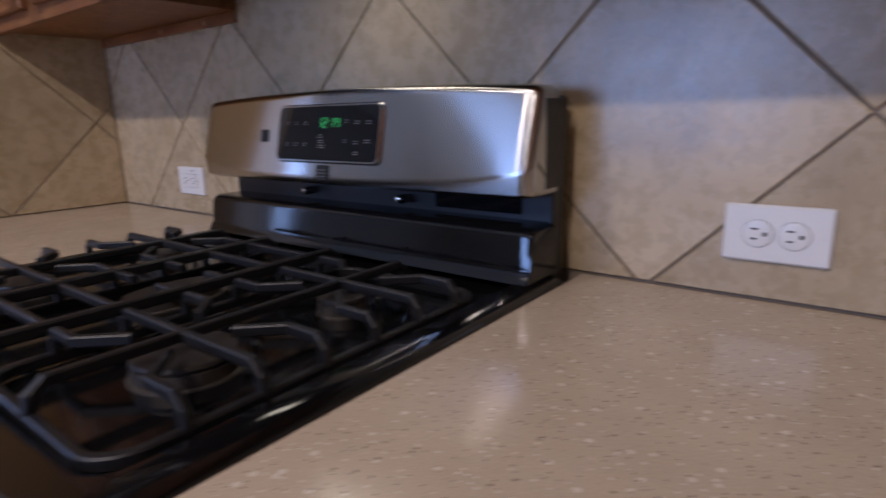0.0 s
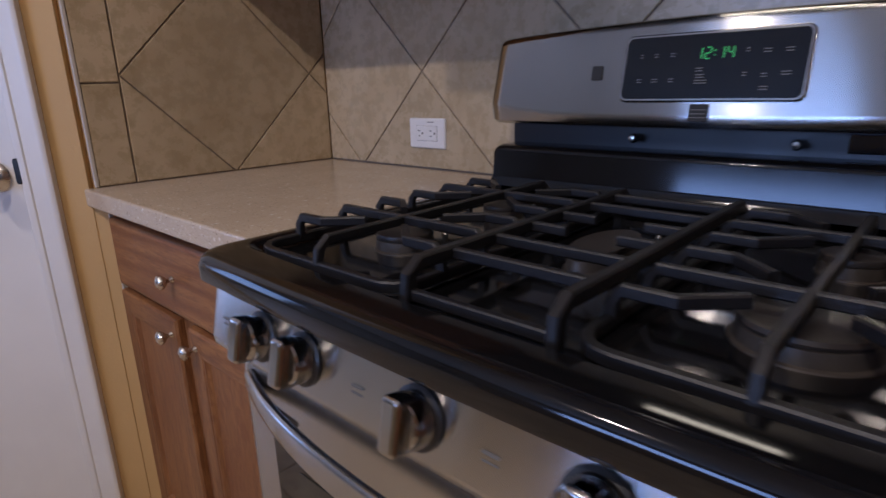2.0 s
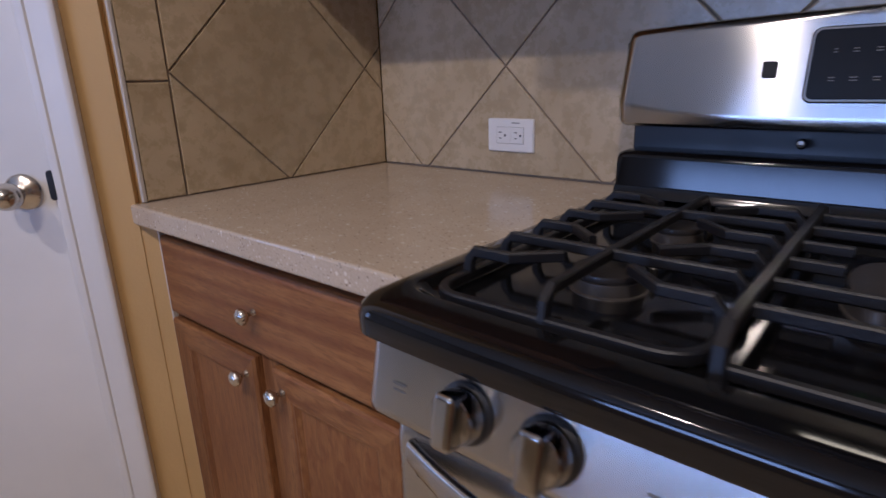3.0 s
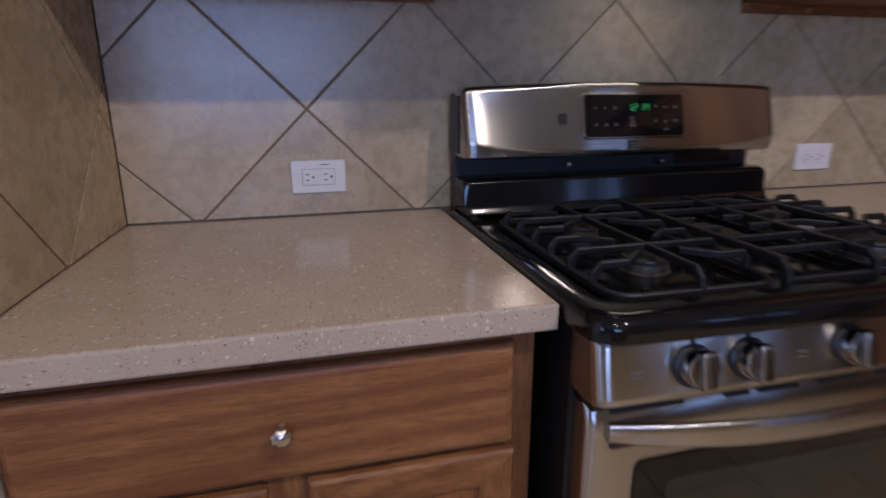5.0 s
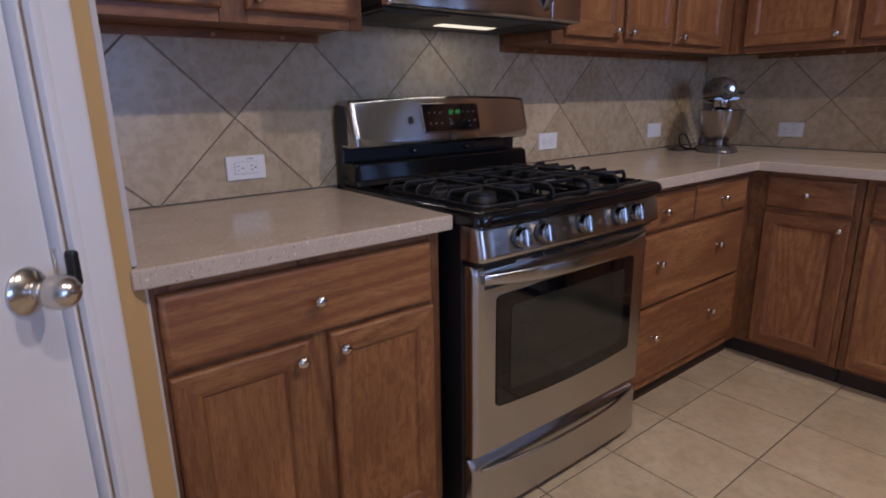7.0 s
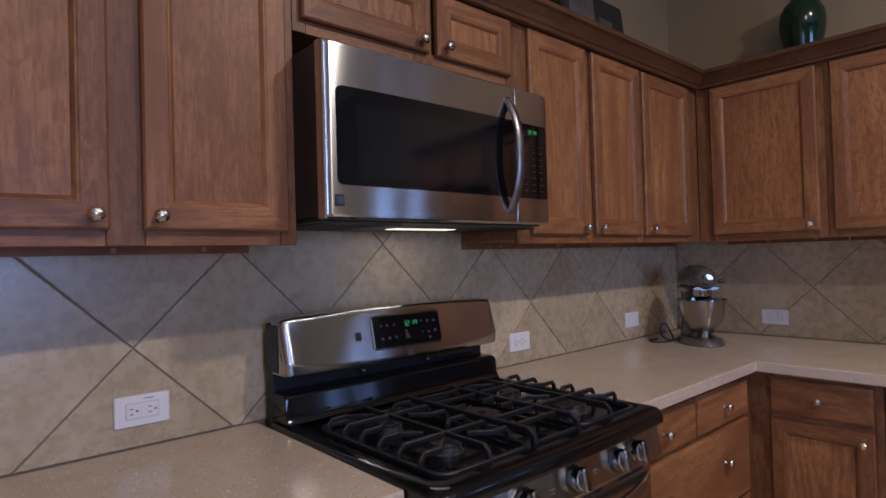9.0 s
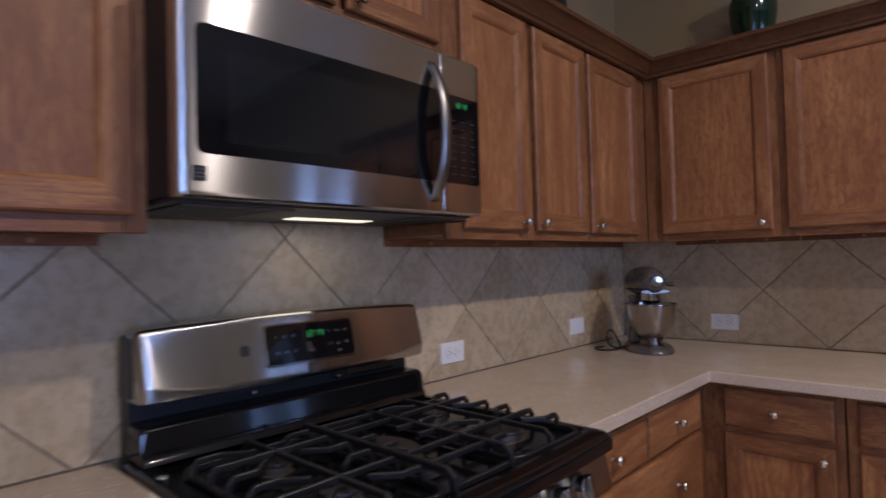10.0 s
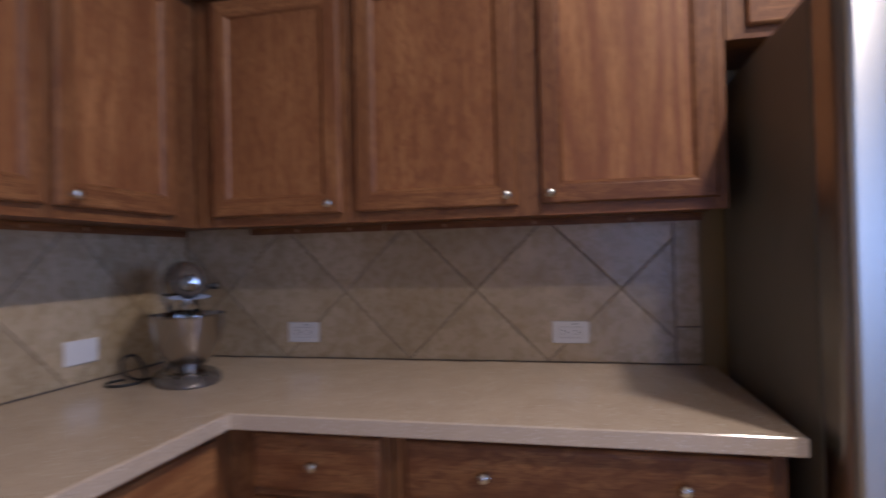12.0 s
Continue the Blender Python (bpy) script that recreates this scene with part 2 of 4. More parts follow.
def thing(name, m, label, category, group="", kind=""):
    ob = new(name)
    ob.empty_display_size = 0.1
    ob.matrix_world = m
    return tagged(ob, label, category, group, kind)


def fresh():
    return bmesh.new()


def box(bm, x0, x1, y0, y1, z0, z1, bevel=0.0, seg=2, mi=0):
    made = bmesh.ops.create_cube(bm, size=1)["verts"]
    for v in made:
        v.co = ((x0 + x1) / 2 + v.co.x * (x1 - x0), (y0 + y1) / 2 + v.co.y * (y1 - y0), (z0 + z1) / 2 + v.co.z * (z1 - z0))
    faces = {f for v in made for f in v.link_faces}
    for f in faces:
        f.material_index = mi
    if bevel:
        edges = list({e for v in made for e in v.link_edges})
        out = bmesh.ops.bevel(bm, geom=edges, offset=bevel, segments=seg, profile=0.5, affect="EDGES")
        for f in out["faces"]:
            f.material_index = mi
    return bm


def boxed(*a, **k):
    return box(fresh(), *a, **k)


def rings(bm, loops, close_ends=(True, True), mi=0):
    """Skins a list of closed loops of points, all of one length."""
    rows = [[bm.verts.new(p) for p in loop] for loop in loops]
    n = len(rows[0])
    for a, b in zip(rows, rows[1:]):
        for i in range(n):
            f = bm.faces.new((a[i], a[(i + 1) % n], b[(i + 1) % n], b[i]))
            f.material_index = mi
    for flag, row in zip(close_ends, (rows[0], rows[-1])):
        if flag:
            bm.faces.new(row).material_index = mi
    return rows


def lathe(bm, profile, m=Matrix(), seg=28, squash=1.0, mi=0):
    """Turns (radius, height) pairs about z, then places them by m."""
    loops = []
    for r, h in profile:
        loops.append([m @ Vector((r * math.cos(2 * math.pi * i / seg), squash * r * math.sin(2 * math.pi * i / seg), h)) for i in range(seg)])
    rings(bm, loops, mi=mi)
    return bm


def squared(v, power):
    return math.copysign(abs(v) ** power, v)


def tube(bm, points, radius, seg=10, flat=1.0, up=Vector((0, 0, 1)), mi=0, square=1.0):
    """A bar along points; flat scales its thickness along up."""
    pts = [Vector(p) for p in points]
    loops = []
    for i, p in enumerate(pts):
        d = (pts[min(i + 1, len(pts) - 1)] - pts[max(i - 1, 0)]).normalized()
        side = d.cross(up)
        side = side.normalized() if side.length > 1e-4 else Vector((1, 0, 0))
        top = side.cross(d).normalized()
        loops.append([p + radius * (side * squared(math.cos(a), square) + flat * top * squared(math.sin(a), square)) for a in (2 * math.pi * (k + 0.5) / seg for k in range(seg))])
    rings(bm, loops, mi=mi)
    return bm


def rounded(x0, x1, z0, z1, r, k=6):
    """Corner-rounded rectangle as (x, z) pairs."""
    out = []
    for cx, cz, a0 in ((x1 - r, z1 - r, 0), (x0 + r, z1 - r, 90), (x0 + r, z0 + r, 180), (x1 - r, z0 + r, 270)):
        for i in range(k + 1):
            a = radians(a0 + 90 * i / k)
            out.append((cx + r * math.cos(a), cz + r * math.sin(a)))
    return out


def plaque(bm, x0, x1, z0, z1, r, y_back, y_front, edge=0.002, mi=0):
    """A flat rounded plate that faces -y, with a softened front edge."""
    o, i = rounded(x0, x1, z0, z1, r), rounded(x0 + edge, x1 - edge, z0 + edge, z1 - edge, max(0.0005, r - edge))
    rings(bm, [[(x, y_back, z) for x, z in o], [(x, y_front + edge, z) for x, z in o], [(x, y_front, z) for x, z in i]], mi=mi)
    return bm


def smooth_path(points, steps=6):
    """Points on a Catmull-Rom curve through the given ones."""
    p = [Vector(q) for q in points]
    p = [2 * p[0] - p[1], *p, 2 * p[-1] - p[-2]]
    out = []
    for a, b, c, d in zip(p, p[1:], p[2:], p[3:]):
        for s in range(steps):
            t = s / steps
            out.append(0.5 * (2 * b + (c - a) * t + (2 * a - 5 * b + 4 * c - d) * t * t + (3 * b - a - 3 * c + d) * t ** 3))
    return [*out, p[-2]]


# ---- the large structure ----
WEST, EAST, COUNTER_Z = -0.668, 2.357, 0.914
WESTM = pose(WEST, 0, 0, 0, 0, 87.1)
SPLASH_TOP = 1.385


def wall(name, label, pieces, mat=WALL_TAN):
    bm = fresh()
    for p in pieces:
        box(bm, *p)
    return tagged(part(name, bm, mat), label, "wall", kind="structure")


wall_north = wall("wall_north", "tan painted kitchen wall with diamond tile backsplash", [(WEST - 0.16, EAST + 0.13, 0.008, 0.13, 0, CEIL)])
wall_east = wall("wall_east", "tan painted kitchen wall with diamond tile backsplash", [(EAST + 0.008, EAST + 0.13, -6.33, 0.008, 0, CEIL)])
wall_west = wall("wall_west", "short gold painted pantry wall with stone tiles", [(-0.612, 0.006, 0.008, 0.12, 0, CEIL)], WALL_GOLD)
wall_west.matrix_world = WESTM
wall_south = wall("wall_south", "tan painted wall around a window", [(-3.93, -1.95, -6.33, -6.2, 0, CEIL), (0.35, EAST + 0.008, -6.33, -6.2, 0, CEIL), (-1.95, 0.35, -6.33, -6.2, 0, 0.80), (-1.95, 0.35, -6.33, -6.2, 2.20, CEIL)], WALL_FAR)
wall_dining = wall("wall_dining", "tan painted wall around a window", [(-3.93, -3.8, -6.2, -3.45, 0, CEIL), (-3.93, -3.8, -1.85, -1.27, 0, CEIL), (-3.93, -3.8, -3.45, -1.85, 0, 0.62), (-3.93, -3.8, -3.45, -1.85, 2.12, CEIL)], WALL_FAR)
wall_hall = wall("wall_hall", "plain tan painted wall", [(-3.8, -1.52, -1.40, -1.27, 0, CEIL)], WALL_FAR)
# added out of view: keeps window light off the lower cabinets and oven
wall_low = wall("wall_low", "plain tan half wall, added out of view to block low window light", [(-1.2, 1.6, -3.32, -3.20, 0, 0.98)])
ceiling = tagged(part("ceiling", boxed(-3.93, EAST + 0.13, -6.33, 0.13, CEIL, CEIL + 0.1), CEILING), "cream painted ceiling", "ceiling", kind="structure")
floor = tagged(part("floor", boxed(-3.93, EAST + 0.13, -6.33, 0.13, -0.1, -0.004), FLOOR_GROUT), "beige ceramic tile floor with dark grout", "floor", kind="structure")

# the corner pantry wall runs at 45 degrees; its own x axis goes along the wall, its front faces its -y
PANTRY = pose(-0.710, -0.622, 0, 0, 0, 45)
D0, D1, DOOR_H = -0.85, -0.135, 2.04
bm = fresh()
box(bm, D1, 0.0, 0.0, 0.11, 0, CEIL)
box(bm, -1.16, D0, 0.0, 0.11, 0, CEIL)
box(bm, D0, D1, 0.0, 0.11, DOOR_H, CEIL)
box(bm, 0.0, 0.030, 0.002, 0.05, 0, 0.874)
wall_pantry = part("wall_pantry", bm, WALL_GOLD)
wall_pantry.matrix_world = PANTRY
tagged(wall_pantry, "gold painted angled wall around the pantry door", "wall", kind="structure")

casing = thing("door_casing", PANTRY, "white moulded door casing on the gold wall", "trim", kind="structure")


def casing_piece(length, m, name):
    """A moulded casing board: two beads and a flat, standing on its end."""
    prof = [(0.0, 0.0), (0.0, -0.010), (0.004, -0.013), (0.016, -0.013), (0.019, -0.010), (0.026, -0.012), (0.044, -0.016), (0.056, -0.019), (0.064, -0.019), (0.068, -0.016), (0.068, 0.0)]
    bm = fresh()
    rings(bm, [[m @ Vector((x, y, z)) for x, y in prof] for z in (0.0, length)])
    return part(name, bm, WHITE, casing, smooth=40)


casing_piece(DOOR_H + 0.072, pose(D1 + 0.004, -0.002, 0), "casing_board")
casing_piece(DOOR_H + 0.072, Matrix.Translation((D0 - 0.004, -0.002, 0)) @ Matrix.Diagonal((-1, 1, 1, 1)), "casing_board")
casing_piece(D1 - D0, Matrix.Translation((D0, -0.002, DOOR_H + 0.004)) @ Matrix(((0, 0, 1, 0), (0, 1, 0, 0), (1, 0, 0, 0), (0, 0, 0, 1))), "casing_head")
part("jamb", box(box(boxed(D1 - 0.006, D1 + 0.004, 0.0, 0.108, 0, DOOR_H), D0 - 0.004, D0 + 0.006, 0.0, 0.108, 0, DOOR_H), D1 - 0.018, D1 - 0.006, 0.058, 0.090, 0, DOOR_H), WHITE, casing)
part("strike_plate", plaque(fresh(), D1 - 0.0058, D1 + 0.008, 0.93, 0.985, 0.006, -0.002, -0.0150), BLACK, casing, "dark nickel strike plate")

door = thing("door_1", PANTRY, "white painted closed pantry door with nickel knob", "door", kind="structure")
part("door_slab", boxed(D0 + 0.008, D1 - 0.010, 0.014, 0.050, 0.012, DOOR_H - 0.006, 0.003), WHITE, door)
knob_m = pose(-0.200, 0.014, 0.944, 90)
bm = lathe(fresh(), [(0.0005, 0), (0.033, 0), (0.034, 0.004), (0.029, 0.010), (0.016, 0.015), (0.0125, 0.018), (0.0115, 0.032)], knob_m, 32)
rose = part("rosette", bm, NICKEL, door, "satin nickel rosette", 40)
part("door_knob", lathe(fresh(), [(0.0105, 0.024), (0.0125, 0.026), (0.0180, 0.031), (0.0225, 0.039), (0.0246, 0.049), (0.0244, 0.056), (0.0218, 0.065), (0.0165, 0.0725), (0.009, 0.0770), (0.0005, 0.0785)], knob_m, 32), NICKEL, door, "satin nickel egg-shaped knob", 50)
part("latch", plaque(fresh(), D1 - 0.0105, D1 - 0.004, 0.93, 0.99, 0.002, 0.02, 0.010, 0.001), NICKEL, door)


def window(name, m, w, z0, z1):
    """A two-pane window in its opening; its own x axis runs along the wall."""
    win = thing(name, m, "white framed window with clear glass", "window", kind="structure")
    bm = fresh()
    for x0, x1, a, b in ((-w / 2, -w / 2 + 0.05, z0, z1), (w / 2 - 0.05, w / 2, z0, z1), (-w / 2 + 0.05, w / 2 - 0.05, z0, z0 + 0.05), (-w / 2 + 0.05, w / 2 - 0.05, z1 - 0.05, z1), (-0.025, 0.025, z0 + 0.05, z1 - 0.05)):
        box(bm, x0, x1, -0.12, -0.075, a, b, 0.003)
    part("window_frame", bm, WHITE, win)
    part("window_sill", boxed(-w / 2 - 0.03, w / 2 + 0.03, -0.07, 0.03, z0 - 0.022, z0 - 0.002, 0.004), WHITE, win)
    for x0, x1 in ((-w / 2 + 0.05, -0.025), (0.025, w / 2 - 0.05)):
        pane = part("pane", boxed(x0, x1, -0.10, -0.096, z0 + 0.05, z1 - 0.05), PANE, win)
        pane.visible_shadow = False


window("window_1", pose(-0.8, -6.2, 0, 0, 0, 0), 2.3, 0.80, 2.20)
window("window_2", pose(-3.8, -2.65, 0, 0, 0, -90), 1.6, 0.62, 2.12)

for cx, cy, _ in CANS:
    can = thing("ceiling_light", pose(cx, cy, CEIL), "recessed round ceiling light with white trim", "ceiling light", "ceiling lights")
    part("trim_ring", lathe(fresh(), [(0.075, -0.001), (0.098, -0.001), (0.098, -0.006), (0.080, -0.010), (0.075, -0.006)], seg=32), WHITE, can)
    part("lens", lathe(fresh(), [(0.0005, -0.001), (0.073, -0.001), (0.073, -0.003), (0.0005, -0.003)], seg=32), GLOW, can)


# ---- cabinets ----
def ring_front(bm, x0, x1, z0, z1, y, steps):
    """Nested rectangles (inset, proud) on a front at depth y; the level sides take the second material."""
    loops = [[(x0 + i, y - h, z0 + i), (x1 - i, y - h, z0 + i), (x1 - i, y - h, z1 - i), (x0 + i, y - h, z1 - i)] for i, h in steps]
    rows = [[bm.verts.new(p) for p in loop] for loop in loops]
    for a, b in zip(rows, rows[1:]):
        for k in range(4):
            f = bm.faces.new((a[k], a[(k + 1) % 4], b[(k + 1) % 4], b[k]))
            f.material_index = 1 if k in (0, 2) else 0
    return rows


FRAME_STEPS = [(0, 0), (0, 0.013), (0.002, 0.016), (0.005, 0.018), (0.046, 0.018), (0.049, 0.0165), (0.052, 0.0165), (0.058, 0.011), (0.060, 0.0085)]


KNOB_PROFILE = ((0.0005, 0, 0), (0.0075, 0, 0), (0.007, 0.002, 0), (0.0045, 0.006, 0), (0.0045, 0.011, 0), (0.009, 0.0135, 0.05), (0.0142, 0.0185, 0.13), (0.0155, 0.0225, 0.15), (0.0138, 0.0270, 0.14), (0.008, 0.0300, 0.10), (0.0005, 0.0308, 0))


def knob(parent, x, y, z):
    """A melon-shaped knob with eight lobes on a slim stem."""
    m = Matrix.Translation((x, y, z)) @ pose(0, 0, 0, 90)
    bm = fresh()
    loops = []
    for r, h, flute in KNOB_PROFILE:
        angles = [2 * math.pi * i / 32 for i in range(32)]
        loops.append([m @ Vector((r * (1 - flute * (1 - abs(math.sin(4 * a)))) * math.cos(a), 0.92 * r * (1 - flute * (1 - abs(math.sin(4 * a)))) * math.sin(a), h)) for a in angles])
    rings(bm, loops)
    return part("knob", bm, NICKEL, parent, "satin nickel melon-shaped knob", 60)


def cabinet_door(parent, x0, x1, z0, z1, y, kx, kz):
    bm = fresh()
    ring_front(bm, x0, x1, z0, z1, y, FRAME_STEPS)
    d = part("door", bm, [OAK_V, OAK_H], parent, smooth=25)
    part("panel", boxed(x0 + 0.056, x1 - 0.056, y - 0.009, y - 0.002, z0 + 0.056, z1 - 0.056), OAK_PANEL, d)
    knob(d, kx, y - 0.018, kz)
    return d


def drawer(parent, x0, x1, z0, z1, y, knobs, lift=0.0):
    bm = fresh()
    rows = ring_front(bm, x0, x1, z0, z1, y, [(0, 0), (0, 0.010), (0.002, 0.014), (0.008, 0.0175), (0.013, 0.019)])
    bm.faces.new(rows[-1])
    for f in bm.faces:
        f.material_index = 0
    d = part("drawer_front", bm, OAK_H, parent, smooth=25)
    for kx in knobs:
        knob(d, kx, y - 0.019, (z0 + z1) / 2 + lift)
    return d


def carcass(parent, x0, x1, z0, z1, depth, stiles, rails):
    """The box and its face frame: stiles and rails as (from, to)."""
    bm = fresh()
    box(bm, x0, x1, -depth + 0.019, -0.003, z0 + 0.012, z1, mi=0)
    part("body", bm, OAK_V, parent)
    for a, b in stiles:
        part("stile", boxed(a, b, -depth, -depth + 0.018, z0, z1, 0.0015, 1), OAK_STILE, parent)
    for a, b in rails:
        xs = sorted(stiles)
        for (_, s0), (s1, _) in zip(xs, xs[1:]):
            part("rail", boxed(s0 + 0.0005, s1 - 0.0005, -depth + 0.001, -depth + 0.018, a, b, 0.001, 1), OAK_H, parent)


BASE_D, BASE_TOP, UP_D, UP_E = 0.590, 0.874, 0.266, 0.305
EDGE = pose(EAST, 0, 0, 0, 0, -90)


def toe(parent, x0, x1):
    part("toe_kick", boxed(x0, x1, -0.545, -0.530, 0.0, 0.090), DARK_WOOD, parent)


# base unit beside the pantry
c = thing("base_cabinet", pose(-0.350, 0, 0), "stained oak base cabinet with one drawer and two doors", "cabinet", "base cabinets")
w = 0.335
carcass(c, -w, w, 0.085, BASE_TOP, BASE_D, [(-w, -w + 0.035), (-0.045, 0.02), (w - 0.035, w)], [(0.085, 0.112), (0.66, 0.70), (0.845, BASE_TOP)])
toe(c, -w, w)
drawer(c, -0.325, 0.300, 0.697, 0.852, -BASE_D, [-0.015])
cabinet_door(c, -0.325, -0.040, 0.102, 0.684, -BASE_D, -0.066, 0.648)
part("caulk_line", boxed(-w - 0.007, -w - 0.0005, -0.600, -0.586, 0.0, 0.875, 0.002), CAULK, c, "pale caulk line")
cabinet_door(c, 0.012, 0.304, 0.102, 0.684, -BASE_D, 0.038, 0.648)

# drawer unit beyond the range
c = thing("drawer_cabinet", pose(1.228, 0, 0), "stained oak cabinet with four nickel-knobbed drawers", "cabinet", "base cabinets")
w = 0.428
carcass(c, -w, w + 0.064, 0.085, BASE_TOP, BASE_D, [(-w, -w + 0.035), (w - 0.02, w + 0.064)], [(0.085, 0.135), (0.41, 0.44), (0.69, 0.72), (0.85, BASE_TOP)])
part("rail", boxed(-0.02, 0.02, -BASE_D + 0.001, -BASE_D + 0.018, 0.711, 0.849), OAK_V, c)
toe(c, -w, w + 0.085)
drawer(c, -0.412, -0.012, 0.719, 0.852, -BASE_D, [-0.234])
drawer(c, 0.006, 0.416, 0.719, 0.852, -BASE_D, [0.196])
drawer(c, -0.412, 0.416, 0.432, 0.703, -BASE_D, [-0.242, 0.190], 0.026)
drawer(c, -0.412, 0.416, 0.128, 0.419, -BASE_D, [-0.244, 0.184], 0.030)

# base units along the east wall
EB = 0.635
c = thing("base_cabinet", EDGE @ pose(0.789, 0, 0), "stained oak base cabinet with one drawer over one door", "cabinet", "base cabinets")
carcass(c, -0.205, 0.215, 0.085, BASE_TOP, EB, [(-0.205, -0.125), (0.19, 0.215)], [(0.085, 0.112), (0.68, 0.72), (0.85, BASE_TOP)])
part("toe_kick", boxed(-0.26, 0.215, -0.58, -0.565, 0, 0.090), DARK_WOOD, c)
drawer(c, -0.130, 0.190, 0.722, 0.852, -EB, [0.030])
cabinet_door(c, -0.130, 0.190, 0.102, 0.702, -EB, 0.160, 0.660)
c = thing("base_cabinet", EDGE @ pose(1.414, 0, 0), "stained oak base cabinet with a wide drawer over doors", "cabinet", "base cabinets")
carcass(c, -0.405, 0.405, 0.085, BASE_TOP, EB, [(-0.405, -0.37), (-0.02, 0.02), (0.37, 0.405)], [(0.085, 0.112), (0.68, 0.72), (0.85, BASE_TOP)])
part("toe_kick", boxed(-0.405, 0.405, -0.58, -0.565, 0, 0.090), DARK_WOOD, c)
drawer(c, -0.375, 0.375, 0.722, 0.852, -EB, [-0.195, 0.210])
cabinet_door(c, -0.375, -0.012, 0.102, 0.702, -EB, -0.045, 0.660)
cabinet_door(c, 0.012, 0.375, 0.102, 0.702, -EB, 0.045, 0.660)


# wall units
def wall_unit(m, half, z0, stiles, doors, label, plugs=(), deep=UP_D):
    c = thing("wall_cabinet", m, label, "cabinet", "wall cabinets")
    carcass(c, -half[0], half[1], z0, 2.10, deep, stiles, [(z0, z0 + 0.035), (2.065, 2.10)])
    for x0, x1, kx in doors:
        cabinet_door(c, x0, x1, z0 + 0.030, 2.072, -deep, kx, z0 + 0.057)
    for px in plugs:
        part("plug", lathe(fresh(), [(0.0005, 0), (0.006, 0), (0.006, 0.003), (0.0005, 0.004)], pose(px, -0.006, z0 - 0.001, 90), 12), PLUG, c)
    if plugs:
        part("hanging_rail", boxed(-half[0] + 0.002, half[1] - 0.002, -0.005, -0.0005, z0 - 0.012, z0 + 0.011), OAK_H, c)
    return c


UZ = 1.370
wall_unit(pose(-0.350, 0, 0), (0.335, 0.338), UZ, [(-0.335, -0.30), (-0.045, 0.022), (0.30, 0.338)], [(-0.325, -0.040, -0.066), (0.016, 0.314, 0.042)], "stained oak wall cabinet with two closed doors", (-0.27, 0.02, 0.22))
wall_unit(pose(0.373, 0, 0), (0.384, 0.383), 1.865, [(-0.384, -0.35), (-0.025, 0.04), (0.345, 0.383)], [(-0.366, 0.02, -0.012), (0.050, 0.356, 0.078)], "short stained oak wall cabinet above the microwave", ())
wall_unit(pose(1.155, 0, 0), (0.398, 0.368), UZ, [(-0.398, -0.325), (-0.012, 0.020), (0.345, 0.368)], [(-0.337, -0.018, -0.057), (0.022, 0.355, 0.043)], "stained oak wall cabinet with two closed doors", (-0.2, 0.15))
wall_unit(pose(1.795, 0, 0), (0.270, 0.560), UZ, [(-0.270, -0.245), (0.13, 0.256)], [(-0.258, 0.146, -0.222)], "stained oak corner wall cabinet with one door", (-0.1, 0.1))
wall_unit(EDGE @ pose(0.557, 0, 0), (0.289, 0.225), UZ, [(-0.289, -0.21), (0.195, 0.225)], [(-0.222, 0.200, 0.168)], "stained oak wall cabinet with one closed door", (-0.1, 0.1), UP_E)
wall_unit(EDGE @ pose(1.297, 0, 0), (0.513, 0.513), UZ, [(-0.513, -0.47), (-0.025, 0.04), (0.475, 0.513)], [(-0.490, -0.024, -0.050), (0.042, 0.488, 0.066)], "wide stained oak wall cabinet with two closed doors", (-0.3, 0.0, 0.3), UP_E)
wall_unit(EDGE @ pose(2.287, 0, 0), (0.475, 0.475), 1.800, [(-0.475, -0.42), (-0.02, 0.02), (0.44, 0.475)], [(-0.425, -0.012, -0.045), (0.012, 0.425, 0.045)], "stained oak wall cabinet above the refrigerator", (), UP_E)

# crown moulding along the tops, mitred in the corner; its oak has the shade painted in
prof = [(0.000, 2.076), (0.012, 2.078), (0.015, 2.088), (0.022, 2.093), (0.027, 2.104), (0.045, 2.122), (0.050, 2.127), (0.060, 2.131), (0.062, 2.146), (0.0, 2.148)]
bm = fresh()
fy, fx = -UP_D - 0.0185, EAST - UP_E - 0.0185
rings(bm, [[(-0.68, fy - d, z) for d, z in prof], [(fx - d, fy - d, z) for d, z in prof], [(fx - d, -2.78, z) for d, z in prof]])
tagged(part("crown_molding", bm, OAK_SHADED, smooth=30), "stained oak crown moulding along the cabinet tops, shade painted in", "trim", kind="structure")

# counters
bm = fresh()
box(bm, WEST - 0.036, 0.0, -0.632, -0.001, COUNTER_Z - 0.038, COUNTER_Z, 0.004)
box(bm, -0.714, WEST - 0.02, -0.6315, -0.6135, COUNTER_Z - 0.0375, COUNTER_Z - 0.0005, 0.004)
tagged(part("countertop", bm, COUNTER), "beige speckled stone countertop beside the range", "countertop")
bm = fresh()
o = [(0.802, -0.001), (0.802, -0.640), (1.645, -0.640), (1.645, -1.832), (EAST - 0.001, -1.832), (EAST - 0.001, -0.001)]
e = 0.003
i = [(o[0][0] + e, o[0][1] - e), (o[1][0] + e, o[1][1] + e), (o[2][0] + e, o[2][1] + e), (o[3][0] + e, o[3][1] + e), (o[4][0] - e, o[4][1] + e), (o[5][0] - e, o[5][1] - e)]
rings(bm, [[(x, y, z) for x, y in q] for q, z in ((i, COUNTER_Z - 0.038), (o, COUNTER_Z - 0.035), (o, COUNTER_Z - 0.003), (i, COUNTER_Z))])
